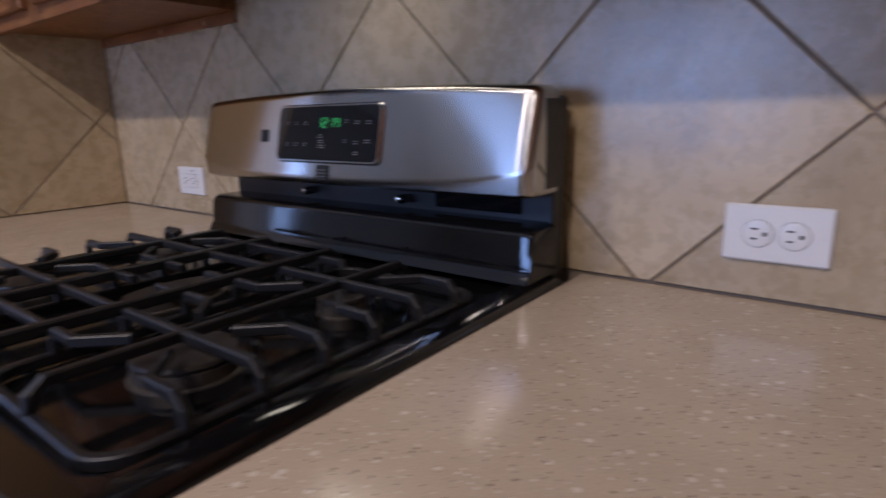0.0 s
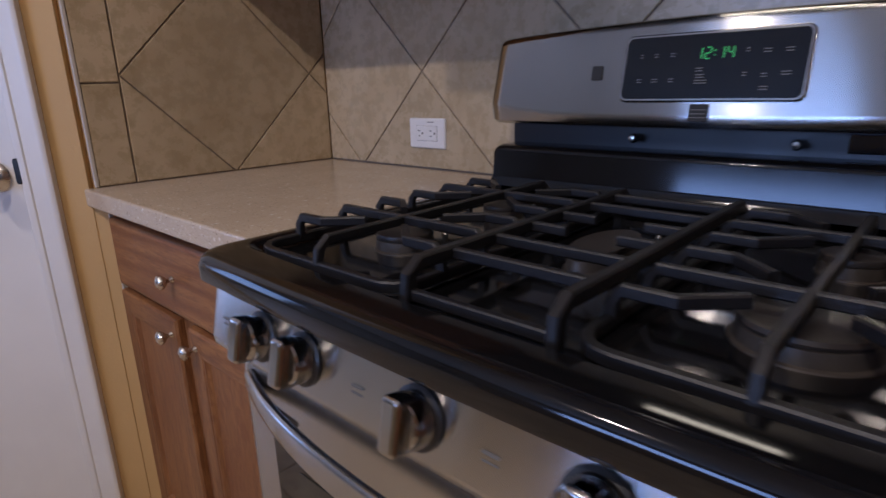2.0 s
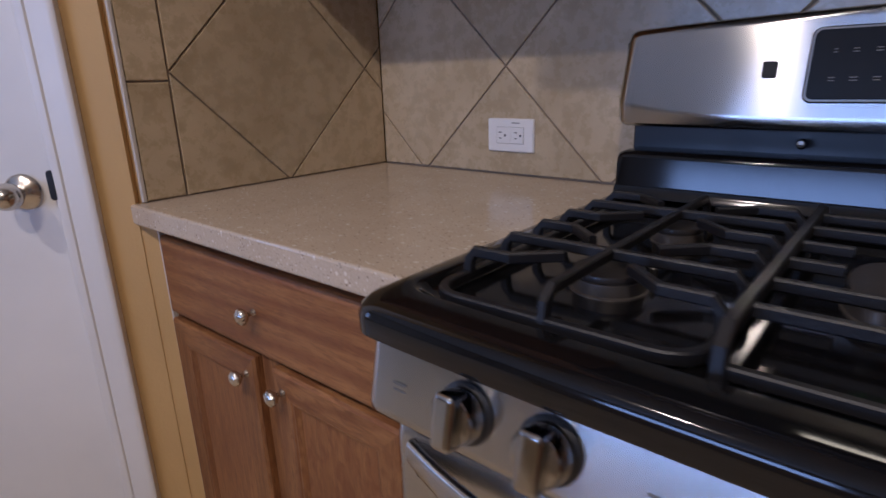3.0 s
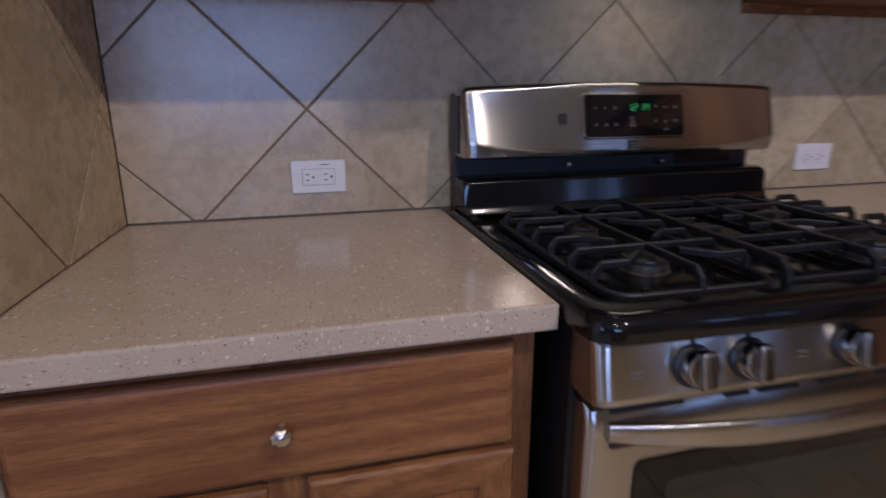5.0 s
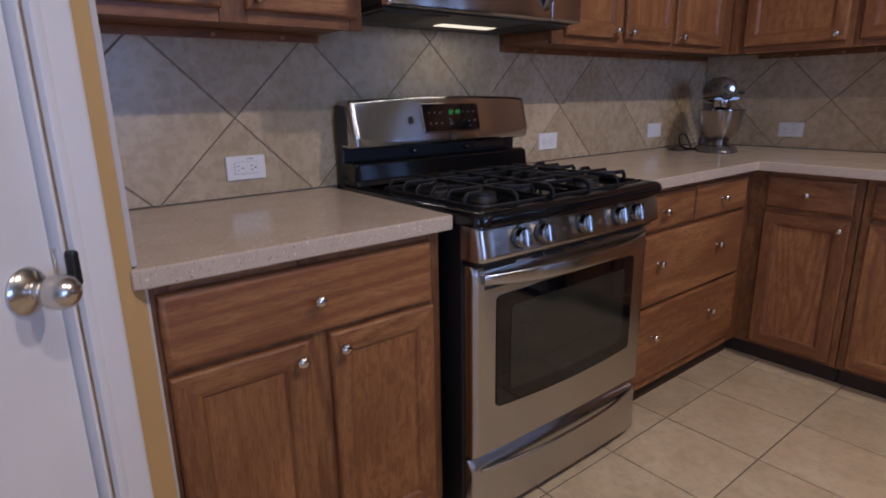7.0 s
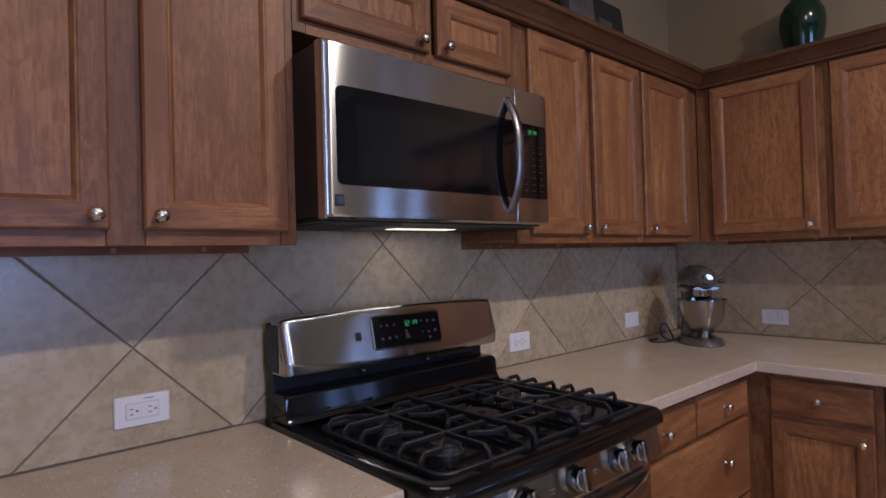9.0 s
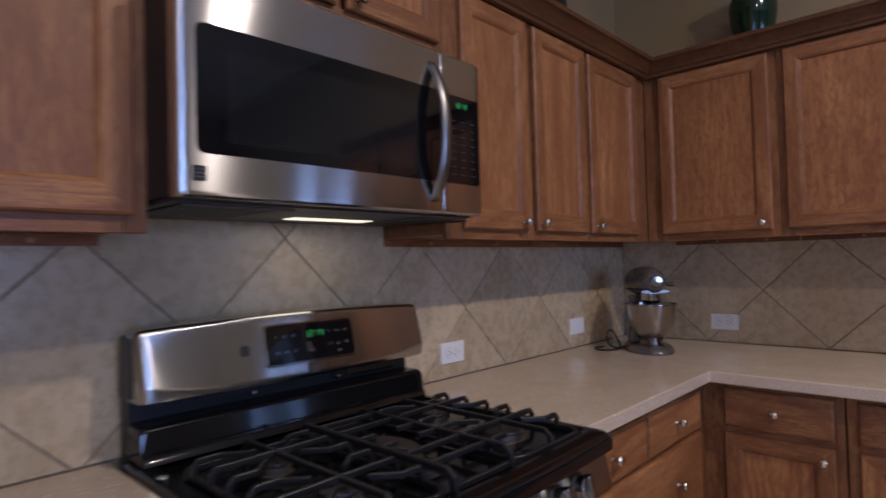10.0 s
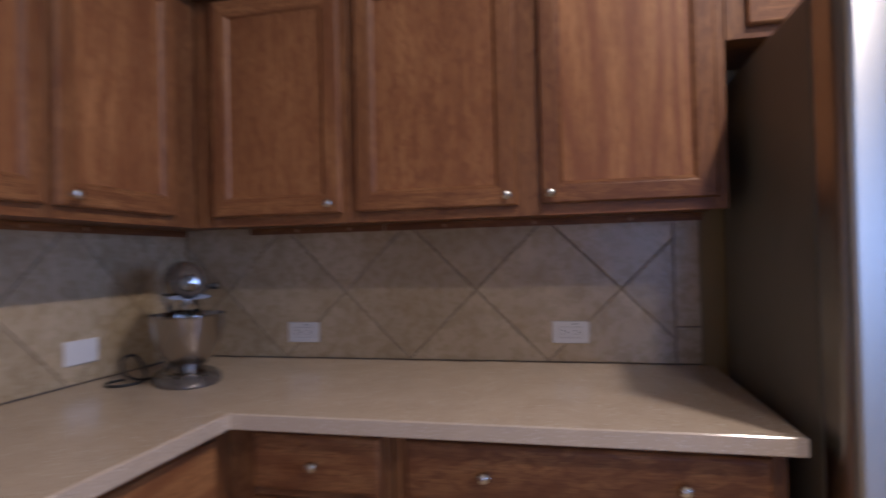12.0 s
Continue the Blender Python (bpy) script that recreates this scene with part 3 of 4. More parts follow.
tagged(part("countertop", bm, COUNTER), "beige speckled stone countertop turning along two walls", "countertop")


# ---- the gas range ----
RX = 0.402
stove = thing("gas_range", pose(RX, 0, 0), "stainless gas range with black enamel cooktop and five knobs", "range")
HW = 0.386
part("body", box(boxed(-HW, HW, -0.640, -0.020, 0.03, 0.895), -HW + 0.03, HW - 0.03, -0.60, -0.04, 0.0, 0.03), BLACK, stove, "black painted side panels")


def bow(x, y, amount=0.016):
    """Front line that swells towards the middle."""
    return y - amount * (1 - (x / HW) ** 2)


def front_loop(half, y_back, y_front, r, amount=0.016, k=10, n=20):
    """Outline of the cooktop seen from above, with rounded bowed front."""
    pts = [(half, y_back), (-half, y_back)]
    for j in range(k + 1):
        a = radians(180 + 90 * j / k)
        pts.append((-half + r + r * math.cos(a), y_front + r + r * math.sin(a)))
    for j in range(1, n):
        x = -half + r + (2 * half - 2 * r) * j / n
        u = (x / (half - r)) ** 2
        pts.append((x, y_front - amount * (1 - u)))
    for j in range(k + 1):
        a = radians(270 + 90 * j / k)
        pts.append((half - r + r * math.cos(a), y_front + r + r * math.sin(a)))
    return pts


bm = fresh()
stack = [(0.004, 0.004, 0.8885, 0), (0.0, 0.0, 0.892, 0), (0.0, 0.0, 0.909, 0), (0.003, 0.003, 0.917, 0), (0.009, 0.009, 0.9225, 0), (0.018, 0.020, 0.925, 0), (0.034, 0.050, 0.9265, 0), (0.039, 0.056, 0.924, 0), (0.043, 0.062, 0.917, 0), (0.052, 0.070, 0.9145, 0)]
rings(bm, [[(x, y, z) for x, y in front_loop(0.3985 - s, -0.060 - min(s, 0.02), -0.726 + f, 0.040 - 0.3 * s, 0.008)] for s, f, z, _ in stack])
part("cooktop", bm, ENAMEL, stove, "glossy black enamel cooktop", 50)

# control panel below the cooktop
bm = fresh()
prof = [(-0.640, 0.888), (-0.694, 0.888), (-0.702, 0.884), (-0.7060, 0.877), (-0.7190, 0.815), (-0.7180, 0.806), (-0.712, 0.800), (-0.640, 0.800)]
xs = [-HW, -HW + 0.003, -HW + 0.010, *[(-HW + 0.02) + (2 * HW - 0.04) * j / 24 for j in range(25)], HW - 0.010, HW - 0.003, HW]
ease = {0: 0.020, 1: 0.010, 2: 0.003, len(xs) - 3: 0.003, len(xs) - 2: 0.010, len(xs) - 1: 0.020}
rings(bm, [[(x, (bow(x, y, 0.004) + ease.get(j, 0)) if y < -0.65 else y, z) for y, z in prof] for j, x in enumerate(xs)])
part("control_panel", bm, STEEL, stove, "brushed stainless control panel", 40)
part("shadow_gap", boxed(-HW + 0.008, HW - 0.008, -0.690, -0.64, 0.784, 0.802), BLACK, stove)

for kx in (-0.254, -0.171, -0.006, 0.157, 0.239):
    m = Matrix.Translation((kx, bow(kx, -0.7122, 0.004), 0.846)) @ pose(0, 0, 0, 78.2)
    k = part("burner_knob", lathe(fresh(), [(0.0005, 0), (0.0285, 0), (0.0285, 0.003), (0.0245, 0.005)], m, 32), BLACK, stove, "black knob skirt")
    part("knob_body", lathe(fresh(), [(0.0240, 0.003), (0.0245, 0.012), (0.0235, 0.022), (0.021, 0.0255), (0.0005, 0.027)], m, 36), CHROME, k, "polished chrome knob body", 40)
    bm = boxed(-0.0105, 0.0105, -0.0250, 0.0250, 0.012, 0.037, 0.005, 3)
    bm.transform(m)
    part("knob_grip", bm, CHROME, k, "stainless grip blade", 40)
    part("knob_mark", boxed(kx - 0.0012, kx + 0.0012, bow(kx, -0.7088, 0.004), bow(kx, -0.70, 0.004), 0.8745, 0.8815), SLOT, stove)
for gx in (-0.335, -0.085, 0.07):
    for r in range(2):
        part("lettering", boxed(gx - 0.008, gx + 0.008, bow(gx, -0.7147, 0.004), bow(gx, -0.70, 0.004), 0.838 + 0.007 * r, 0.8395 + 0.007 * r), MARK, stove)

# oven door
DW = 0.379
bm = fresh()
prof = [(-0.640, 0.236), (-0.678, 0.236), (-0.684, 0.242), (-0.684, 0.742), (-0.684, 0.756), (-0.680, 0.772), (-0.672, 0.782), (-0.640, 0.782)]
xs = [-DW, -DW + 0.002, -DW + 0.008, *[(-DW + 0.016) + (2 * DW - 0.032) * j / 20 for j in range(21)], DW - 0.008, DW - 0.002, DW]
ease = {0: 0.012, 1: 0.006, 2: 0.001, len(xs) - 3: 0.001, len(xs) - 2: 0.006, len(xs) - 1: 0.012}
rings(bm, [[(x, (bow(x, y, 0.006) + ease.get(j, 0)) if y < -0.65 else y, z) for y, z in prof] for j, x in enumerate(xs)])
oven = part("oven_door", bm, STEEL, stove, "brushed stainless oven door", 40)


def curved_plate(x0, x1, z0, z1, r, front, thick=0.002, sag=0.0, n=36):
    """A rounded plate that follows the curve y = front(x), skinned strip by strip."""
    loops, mid, half = [], (x0 + x1) / 2, (x1 - x0) / 2
    for j in range(n + 1):
        u = -math.cos(math.pi * j / n)
        x = mid + half * u
        d = max(0.0, r - (half - abs(x - mid)))
        c = r - math.sqrt(max(0.0, r * r - d * d)) - (0.0004 if j in (0, n) else 0)
        lo, hi = z0 + c - sag * (1 - u * u), z1 - c + 0.4 * sag * (1 - u * u)
        y = front(x)
        loops.append([(x, y + thick, lo), (x, y, lo + 0.0006), (x, y, hi - 0.0006), (x, y + thick, hi)])
    bm = fresh()
    rings(bm, loops)
    return bm


part("glass_frame", curved_plate(-0.304, 0.302, 0.374, 0.694, 0.014, lambda x: bow(x, -0.6870, 0.006), 0.004, 0.012), GLASS, oven, "black glass window border", 40)
part("oven_window", curved_plate(-0.254, 0.254, 0.414, 0.658, 0.012, lambda x: bow(x, -0.6882, 0.006), 0.001, 0.008), OVEN_GLASS, oven, "tinted oven window glass", 40)
for x0, x1 in ((-0.345, -0.235), (-0.17, -0.13), (-0.115, -0.045), (-0.01, 0.06), (0.10, 0.14), (0.22, 0.335)):
    part("vent_slot", plaque(fresh(), x0, x1, 0.770, 0.7775, 0.003, -0.66, bow((x0 + x1) / 2, -0.6815, 0.006), 0.0005), SLOT, oven)
for x0, x1 in ((-0.345, -0.245), (0.26, 0.345)):
    part("vent_slot", plaque(fresh(), x0, x1, 0.7195, 0.7275, 0.003, -0.67, bow((x0 + x1) / 2, -0.6858, 0.006), 0.0005), SLOT, oven)


def handle_bar(parent, half, z, y0, reach, height, depth, name):
    """A flat bar that swells out from both ends."""
    loops = []
    for j in range(41):
        u = -1 + 2 * j / 40
        x, y = half * u, y0 - reach * (1 - abs(u) ** 2.6) - 0.004
        h = height * (0.72 + 0.28 * (1 - u ** 4))
        loops.append([(x, y + depth / 2 * squared(math.cos(a), 0.6), z + h / 2 * squared(math.sin(a), 0.7) - 0.006 * (1 - u * u)) for a in (2 * math.pi * (k + 0.5) / 14 for k in range(14))])
    bm = fresh()
    rings(bm, loops)
    return part(name, bm, STEEL, parent, "bowed stainless handle", 60)


handle_bar(oven, 0.352, 0.748, -0.684, 0.048, 0.038, 0.014, "handle")
bm = fresh()
prof = [(-0.640, 0.036), (-0.676, 0.036), (-0.682, 0.042), (-0.682, 0.190), (-0.672, 0.206), (-0.664, 0.214), (-0.660, 0.222), (-0.640, 0.224)]
rings(bm, [[(x, (bow(x, y, 0.006) + ease.get(j, 0)) if y < -0.65 else y, z) for y, z in prof] for j, x in enumerate(xs)])
drw = part("warming_drawer", bm, STEEL, stove, "brushed stainless bottom drawer", 40)
handle_bar(drw, 0.352, 0.192, -0.676, 0.030, 0.018, 0.012, "drawer_handle")

# back guard
bm = fresh()
prof = [(-0.060, 1.037), (-0.100, 1.037), (-0.124, 1.040), (-0.133, 1.045), (-0.1365, 1.052), (-0.1360, 1.060), (-0.1105, 1.174), (-0.108, 1.181), (-0.104, 1.185), (-0.098, 1.187), (-0.060, 1.187)]
GH = 0.386
us = [-1, -0.997, -0.985, -0.965, *[-0.93 + 1.86 * j / 24 for j in range(25)], 0.965, 0.985, 0.997, 1]
end = {0: (0.020, 0.016), 1: (0.011, 0.008), 2: (0.004, 0.003), 3: (0.001, 0.0005)}
loops = []
for j, u in enumerate(us):
    back, drop = end.get(min(j, len(us) - 1 - j), (0.0, 0.0))
    loops.append([(GH * u, (y - 0.012 * (1 - u * u) + back) if y < -0.07 else y, z + 0.010 * (1 - u * u) * (1 if z > 1.1 else 0) + (0.022 * u ** 4 if 1.05 < z < 1.07 else 0) - (drop if z > 1.15 else -drop if z < 1.06 else 0)) for y, z in prof])
rings(bm, loops)
guard = part("back_guard", bm, STEEL, stove, "convex stainless back guard", 40)
part("end_cap", boxed(-0.3885, -0.3862, -0.096, -0.030, 1.050, 1.170, 0.001), BLACK, guard)
part("end_cap", boxed(0.3842, 0.3865, -0.096, -0.034, 1.050, 1.170, 0.001), BLACK, guard)
part("guard_back", boxed(-0.384, 0.380, -0.0595, -0.024, 0.890, 1.174, 0.003), BLACK, stove, "black back panel")
bm = fresh()
prof = [(-0.058, 0.925), (-0.141, 0.925), (-0.137, 0.934), (-0.130, 0.944), (-0.127, 0.988), (-0.121, 0.996), (-0.111, 0.999), (-0.058, 0.999)]
rings(bm, [[(x, y + e, z - (0.004 if e and z > 0.98 else 0)) for y, z in prof] for x, e in ((-0.384, 0.004), (-0.382, 0.001), (-0.372, 0.0), (-0.362, 0.0), (0.362, 0.0), (0.372, 0.0), (0.382, 0.001), (0.384, 0.004))])
part("vent_panel", bm, ENAMEL, stove, "glossy black lower guard", 40)
for bx in (-0.124, 0.114):
    part("bracket", lathe(fresh(), [(0.0005, 0), (0.007, 0), (0.008, 0.026), (0.005, 0.032), (0.0005, 0.033)], pose(bx, -0.0595, 1.017, 90), 14), NICKEL, stove, "small nickel bracket", 40)
part("grille_plate", boxed(0.17, 0.33, -0.0625, -0.0590, 1.006, 1.032, 0.001), ENAMEL, stove)

# control display, tilted with the guard
SLOPE = 12.61
face = Matrix.Translation((0.004, -0.1348, 1.128)) @ pose(0, 0, 0, -SLOPE)
bm = plaque(fresh(), -0.128, 0.124, -0.052, 0.0465, 0.012, 0.014, -0.003, 0.002)
bm.transform(face)
disp = part("display_bezel", bm, CHROME, guard, "bright metal bezel")
bm = plaque(fresh(), -0.1235, 0.1195, -0.0475, 0.042, 0.009, 0.0, -0.0042, 0.0008)
bm.transform(face)
part("display_glass", bm, GLASS, disp, "black glass display")

SEGS = {"0": "abcdef", "1": "bc", "2": "abged", "3": "abgcd", "4": "fgbc", "5": "afgcd"}


def digits(parent, text, m, x, z, h, gap):
    """Seven-segment clock digits standing on a dark panel."""
    w, s = h * 0.5, h * 0.11
    at = {"a": (0, h, 1), "g": (0, h / 2, 1), "d": (0, 0, 1), "f": (0, 0.75 * h, 0), "b": (w, 0.75 * h, 0), "e": (0, 0.25 * h, 0), "c": (w, 0.25 * h, 0)}
    for ch in text:
        bm = fresh()
        if ch == ":":
            for dz in (0.3, 0.7):
                box(bm, x - s / 2, x + s / 2, -0.0052, -0.0040, z + dz * h - s / 2, z + dz * h + s / 2)
            x += gap * 0.35
        else:
            for c in SEGS[ch]:
                px, pz, level = at[c]
                if level:
                    box(bm, x + s * 0.8, x + w - s * 0.8, -0.0052, -0.0040, z + pz - s / 2, z + pz + s / 2)
                else:
                    box(bm, x + px - s / 2, x + px + s / 2, -0.0052, -0.0040, z + pz - 0.22 * h, z + pz + 0.22 * h)
            x += gap
        bm.transform(m)
        part("digit", bm, CLOCK, parent, "green glowing clock digit")


digits(disp, "12:14", face, -0.019, 0.007, 0.0155, 0.0125)
for gx, gz, gw in ((-0.098, 0.012, 0.006), (-0.076, 0.012, 0.009), (-0.052, 0.012, 0.011), (0.048, 0.014, 0.008), (0.072, 0.012, 0.014), (0.098, 0.012, 0.014), (-0.098, -0.024, 0.011), (-0.074, -0.024, 0.014), (-0.050, -0.024, 0.012), (-0.012, -0.010, 0.014), (-0.010, -0.019, 0.018), (-0.008, -0.027, 0.026), (0.048, -0.018, 0.008), (0.072, -0.020, 0.012), (0.098, -0.018, 0.018), (0.074, -0.037, 0.016)):
    for dz in (0.0, 0.0038):
        bm = boxed(gx - 0.32 * gw, gx + 0.32 * gw, -0.0048, -0.0040, gz + dz, gz + dz + 0.0012)
        bm.transform(face)
        part("key_legend", bm, MARK, disp)
for gx, gz, gw, gh, back in ((-0.172, -0.006, 0.018, 0.022, 0.0020), (-0.005, -0.067, 0.026, 0.024, 0.0)):
    bm = plaque(fresh(), gx - gw / 2, gx + gw / 2, gz - gh / 2, gz + gh / 2, 0.002, back + 0.003, back - 0.0014, 0.0003)
    bm.transform(face)
    part("emblem", bm, EMBLEM, guard, "small black emblem")
bm = fresh()
for q in range(3):
    box(bm, -0.0165, 0.0065, -0.0019, -0.0010, -0.0745 + 0.0055 * q, -0.0735 + 0.0055 * q)
bm.transform(face)
part("emblem_line", bm, MARK, guard)

# grates: two side sections and a middle one
GZ, GB = 0.951, 0.923


def grate_bar(bm, pts, r=0.0047):
    tube(bm, pts, r, 8, 1.25, square=0.42)


FRONT, BACK = -0.662, -0.205
BURN_Y = (-0.530, -0.325)
FINGER = 0.069


def side_grate(x0, x1, outer):
    """One cast section; outer is +1 when its free side is towards +x."""
    g = part("grate", fresh(), IRON, stove, "matt black cast iron grate")
    base = fresh()
    loop = [(x, y, GB) for x, y in rounded(x0, x1, FRONT, BACK, 0.034, 5)]
    tube(base, [*loop, loop[0]], 0.0052, 8, 1.2, square=0.42)
    part("ring", base, IRON, g, smooth=20)
    xm = (x0 + x1) / 2
    bm = fresh()
    grate_bar(bm, [(xm, FRONT, GB), (xm, FRONT + 0.003, GZ - 0.010), (xm, FRONT + 0.014, GZ), (xm, BACK - 0.014, GZ), (xm, BACK - 0.003, GZ - 0.010), (xm, BACK, GB)])
    part("spine", bm, IRON, g, smooth=20)
    xo, xi = (x1, x0) if outer > 0 else (x0, x1)
    for yb in BURN_Y:
        for s in (-1, 1):
            for xe, d in ((xo, -outer), (xi, outer)):
                y = yb + s * FINGER
                bm = fresh()
                grate_bar(bm, [(xe, y, GB), (xe + d * 0.002, y, GZ - 0.010), (xe + d * 0.010, y, GZ), (xe + d * 0.052, y, GZ), (xe + d * 0.092, y - s * 0.036, GZ)])
                part("finger", bm, IRON, g, smooth=20)
        bm = fresh()
        grate_bar(bm, [(xo, yb, GB), (xo - outer * 0.002, yb, GZ - 0.010), (xo - outer * 0.010, yb, GZ), (xi + outer * 0.010, yb, GZ), (xi + outer * 0.002, yb, GZ - 0.010), (xi, yb, GB)])
        part("cross_bar", bm, IRON, g, smooth=20)
    return g


def mid_grate(x0, x1):
    g = part("grate", fresh(), IRON, stove, "matt black cast iron grate")
    for x in (x0, x1):
        bm = fresh()
        grate_bar(bm, [(x, FRONT, GB - 0.006), (x, FRONT + 0.003, GZ - 0.010), (x, FRONT + 0.016, GZ), (x, BACK - 0.016, GZ), (x, BACK - 0.003, GZ - 0.010), (x, BACK, GB - 0.006)], 0.0060)
        part("spine", bm, IRON, g, smooth=20)
    for y in (FRONT + 0.004, BACK - 0.004):
        bm = fresh()
        grate_bar(bm, [(x0, y, GB), (x1, y, GB)])
        part("ring", bm, IRON, g, smooth=20)
    w = (x1 - x0) * 0.31
    for y, cut in ((-0.599, 0), (-0.530, 0), (-0.461, 1), (-0.394, 1), (-0.325, 0), (-0.256, 0)):
        for a, b in ((x0, x0 + w), (x1 - w, x1)) if cut else ((x0, x1),):
            bm = fresh()
            grate_bar(bm, [(a, y, GZ - 0.001), (b, y, GZ - 0.001)])
            part("cross_bar", bm, IRON, g, smooth=20)
    return g


side_grate(-0.338, -0.084, -1)
side_grate(0.101, 0.350, 1)
mid_grate(-0.071, 0.088)
for bx, by, r, sq in ((-0.211, -0.530, 0.036, 1), (-0.211, -0.325, 0.030, 1), (0.226, -0.530, 0.050, 1), (0.226, -0.325, 0.030, 1), (0.008, -0.428, 0.030, 2.2)):
    b = part("burner", lathe(fresh(), [(0.0005, 0), (r * 1.10, 0), (r * 1.08, 0.003), (r * 1.02, 0.004), (r, 0.016), (r * 0.9, 0.017)], pose(bx, by, 0.9130), 36, sq), ALUMINIUM, stove, "pale aluminium burner base", 40)
    part("burner_cap", lathe(fresh(), [(0.0005, 0.017), (r * 0.98, 0.017), (r, 0.020), (r * 0.97, 0.0235), (r * 0.85, 0.0245), (0.0005, 0.0245)], pose(bx, by, 0.9130), 36, sq), CAP, b, "dark burner cap", 40)
    part("igniter", lathe(fresh(), [(0.0005, 0), (0.004, 0), (0.004, 0.016), (0.002, 0.020), (0.0005, 0.020)], pose(bx + 0.03, by + r * sq * 1.15, 0.9132), 10), HANDLE_GREY, b)


# ---- microwave over the range ----
mw = thing("microwave", pose(0.366, 0, 1.422), "stainless over-the-range microwave with black glass door", "microwave")
part("body", boxed(-0.378, 0.378, -0.372, -0.004, 0.006, 0.383, 0.002), BLACK, mw, "black painted body")
H = 0.385


def mw_front(name, x0, x1, label, e0, e1):
    bm = fresh()
    prof = [(-0.3725, 0.0), (-0.396, 0.0), (-0.4005, 0.004), (-0.4015, 0.012), (-0.4015, H - 0.012), (-0.4005, H - 0.004), (-0.396, H), (-0.3725, H)]
    xs = [x0, x0 + 0.002, x0 + 0.007, *[x0 + 0.02 + (x1 - x0 - 0.04) * j / 12 for j in range(13)], x1 - 0.007, x1 - 0.002, x1]
    ease = {0: 0.010 * e0, 1: 0.004 * e0, 2: 0.001 * e0, len(xs) - 3: 0.001 * e1, len(xs) - 2: 0.004 * e1, len(xs) - 1: 0.010 * e1}
    rings(bm, [[(x, (y - 0.008 * (1 - (x / 0.381) ** 2) + ease.get(j, 0)) if y < -0.39 else y, z) for y, z in prof] for j, x in enumerate(xs)])
    return part(name, bm, STEEL, mw, label, 40)


mdoor = mw_front("door", -0.381, 0.2285, "brushed stainless microwave door", 1, 0.2)
mctl = mw_front("control_side", 0.2305, 0.381, "brushed stainless control side", 0.2, 1)


def mw_glass(parent, name, x0, x1, z0, z1, r, lift, mat, label):
    bm = curved_plate(x0, x1, z0, z1, r, lambda x: -0.4015 - 0.008 * (1 - (x / 0.381) ** 2) - lift, lift + 0.002)
    return part(name, bm, mat, parent, label, 40)


mw_glass(mdoor, "door_glass", -0.350, 0.2270, 0.073, 0.290, 0.014, 0.0012, GLASS, "black glass door panel")
mw_glass(mdoor, "inner_window", -0.300, 0.150, 0.094, 0.254, 0.006, 0.0018, SCREEN, "dark see-through window")
pan = mw_glass(mctl, "keypad", 0.2320, 0.370, 0.073, 0.288, 0.010, 0.0012, GLASS, "black glass keypad")
mface = pose(0.0, -0.4040, 0.0)
digits(pan, "12:14", mface, 0.278, 0.258, 0.0125, 0.0100)
for r in range(8):
    for q in range(3):
        part("key_legend", boxed(0.262 + 0.034 * q, 0.276 + 0.034 * q, -0.4085, -0.4060, 0.094 + 0.0185 * r, 0.0965 + 0.0185 * r), FAINT, pan)
loops = []
for j in range(31):
    u = -1 + 2 * j / 30
    yy, zz = -0.404 - 0.044 * (1 - abs(u) ** 2.4), 0.188 + 0.162 * u
    loops.append([(0.199 + 0.015 * math.cos(a), yy + 0.009 * math.sin(a), zz) for a in (2 * math.pi * (k + 0.5) / 12 for k in range(12))])
bm = fresh()
rings(bm, loops)
part("handle", bm, HANDLE_GREY, mdoor, "bowed grey metal handle", 60)
e = part("emblem", plaque(fresh(), -0.357, -0.335, 0.027, 0.052, 0.002, -0.40, -0.4045, 0.0004), EMBLEM, mdoor, "small black emblem")
bm = fresh()
for q in range(3):
    box(bm, -0.354, -0.338, -0.4052, -0.4040, 0.033 + 0.006 * q, 0.0340 + 0.006 * q)
part("emblem_line", bm, STEEL_UP, e)
part("underside", boxed(-0.372, 0.372, -0.366, -0.012, -0.004, 0.0055, 0.002), BLACK, mw, "black underside")
for x0, x1 in ((-0.35, -0.13), (0.225, 0.36)):
    f = part("grease_filter", boxed(x0, x1, -0.34, -0.12, -0.0080, -0.0035, 0.001), ALUMINIUM, mw, "aluminium mesh filter")
    for q in range(9):
        part("mesh_bar", boxed(x0 + 0.012 + 0.02 * q, x0 + 0.018 + 0.02 * q, -0.335, -0.125, -0.0092, -0.0078), BLACK, f)
part("lamp_lens", boxed(-0.030, 0.200, -0.180, -0.130, -0.0060, -0.0035, 0.0008), LENS, mw, "lit cooktop lamp lens")


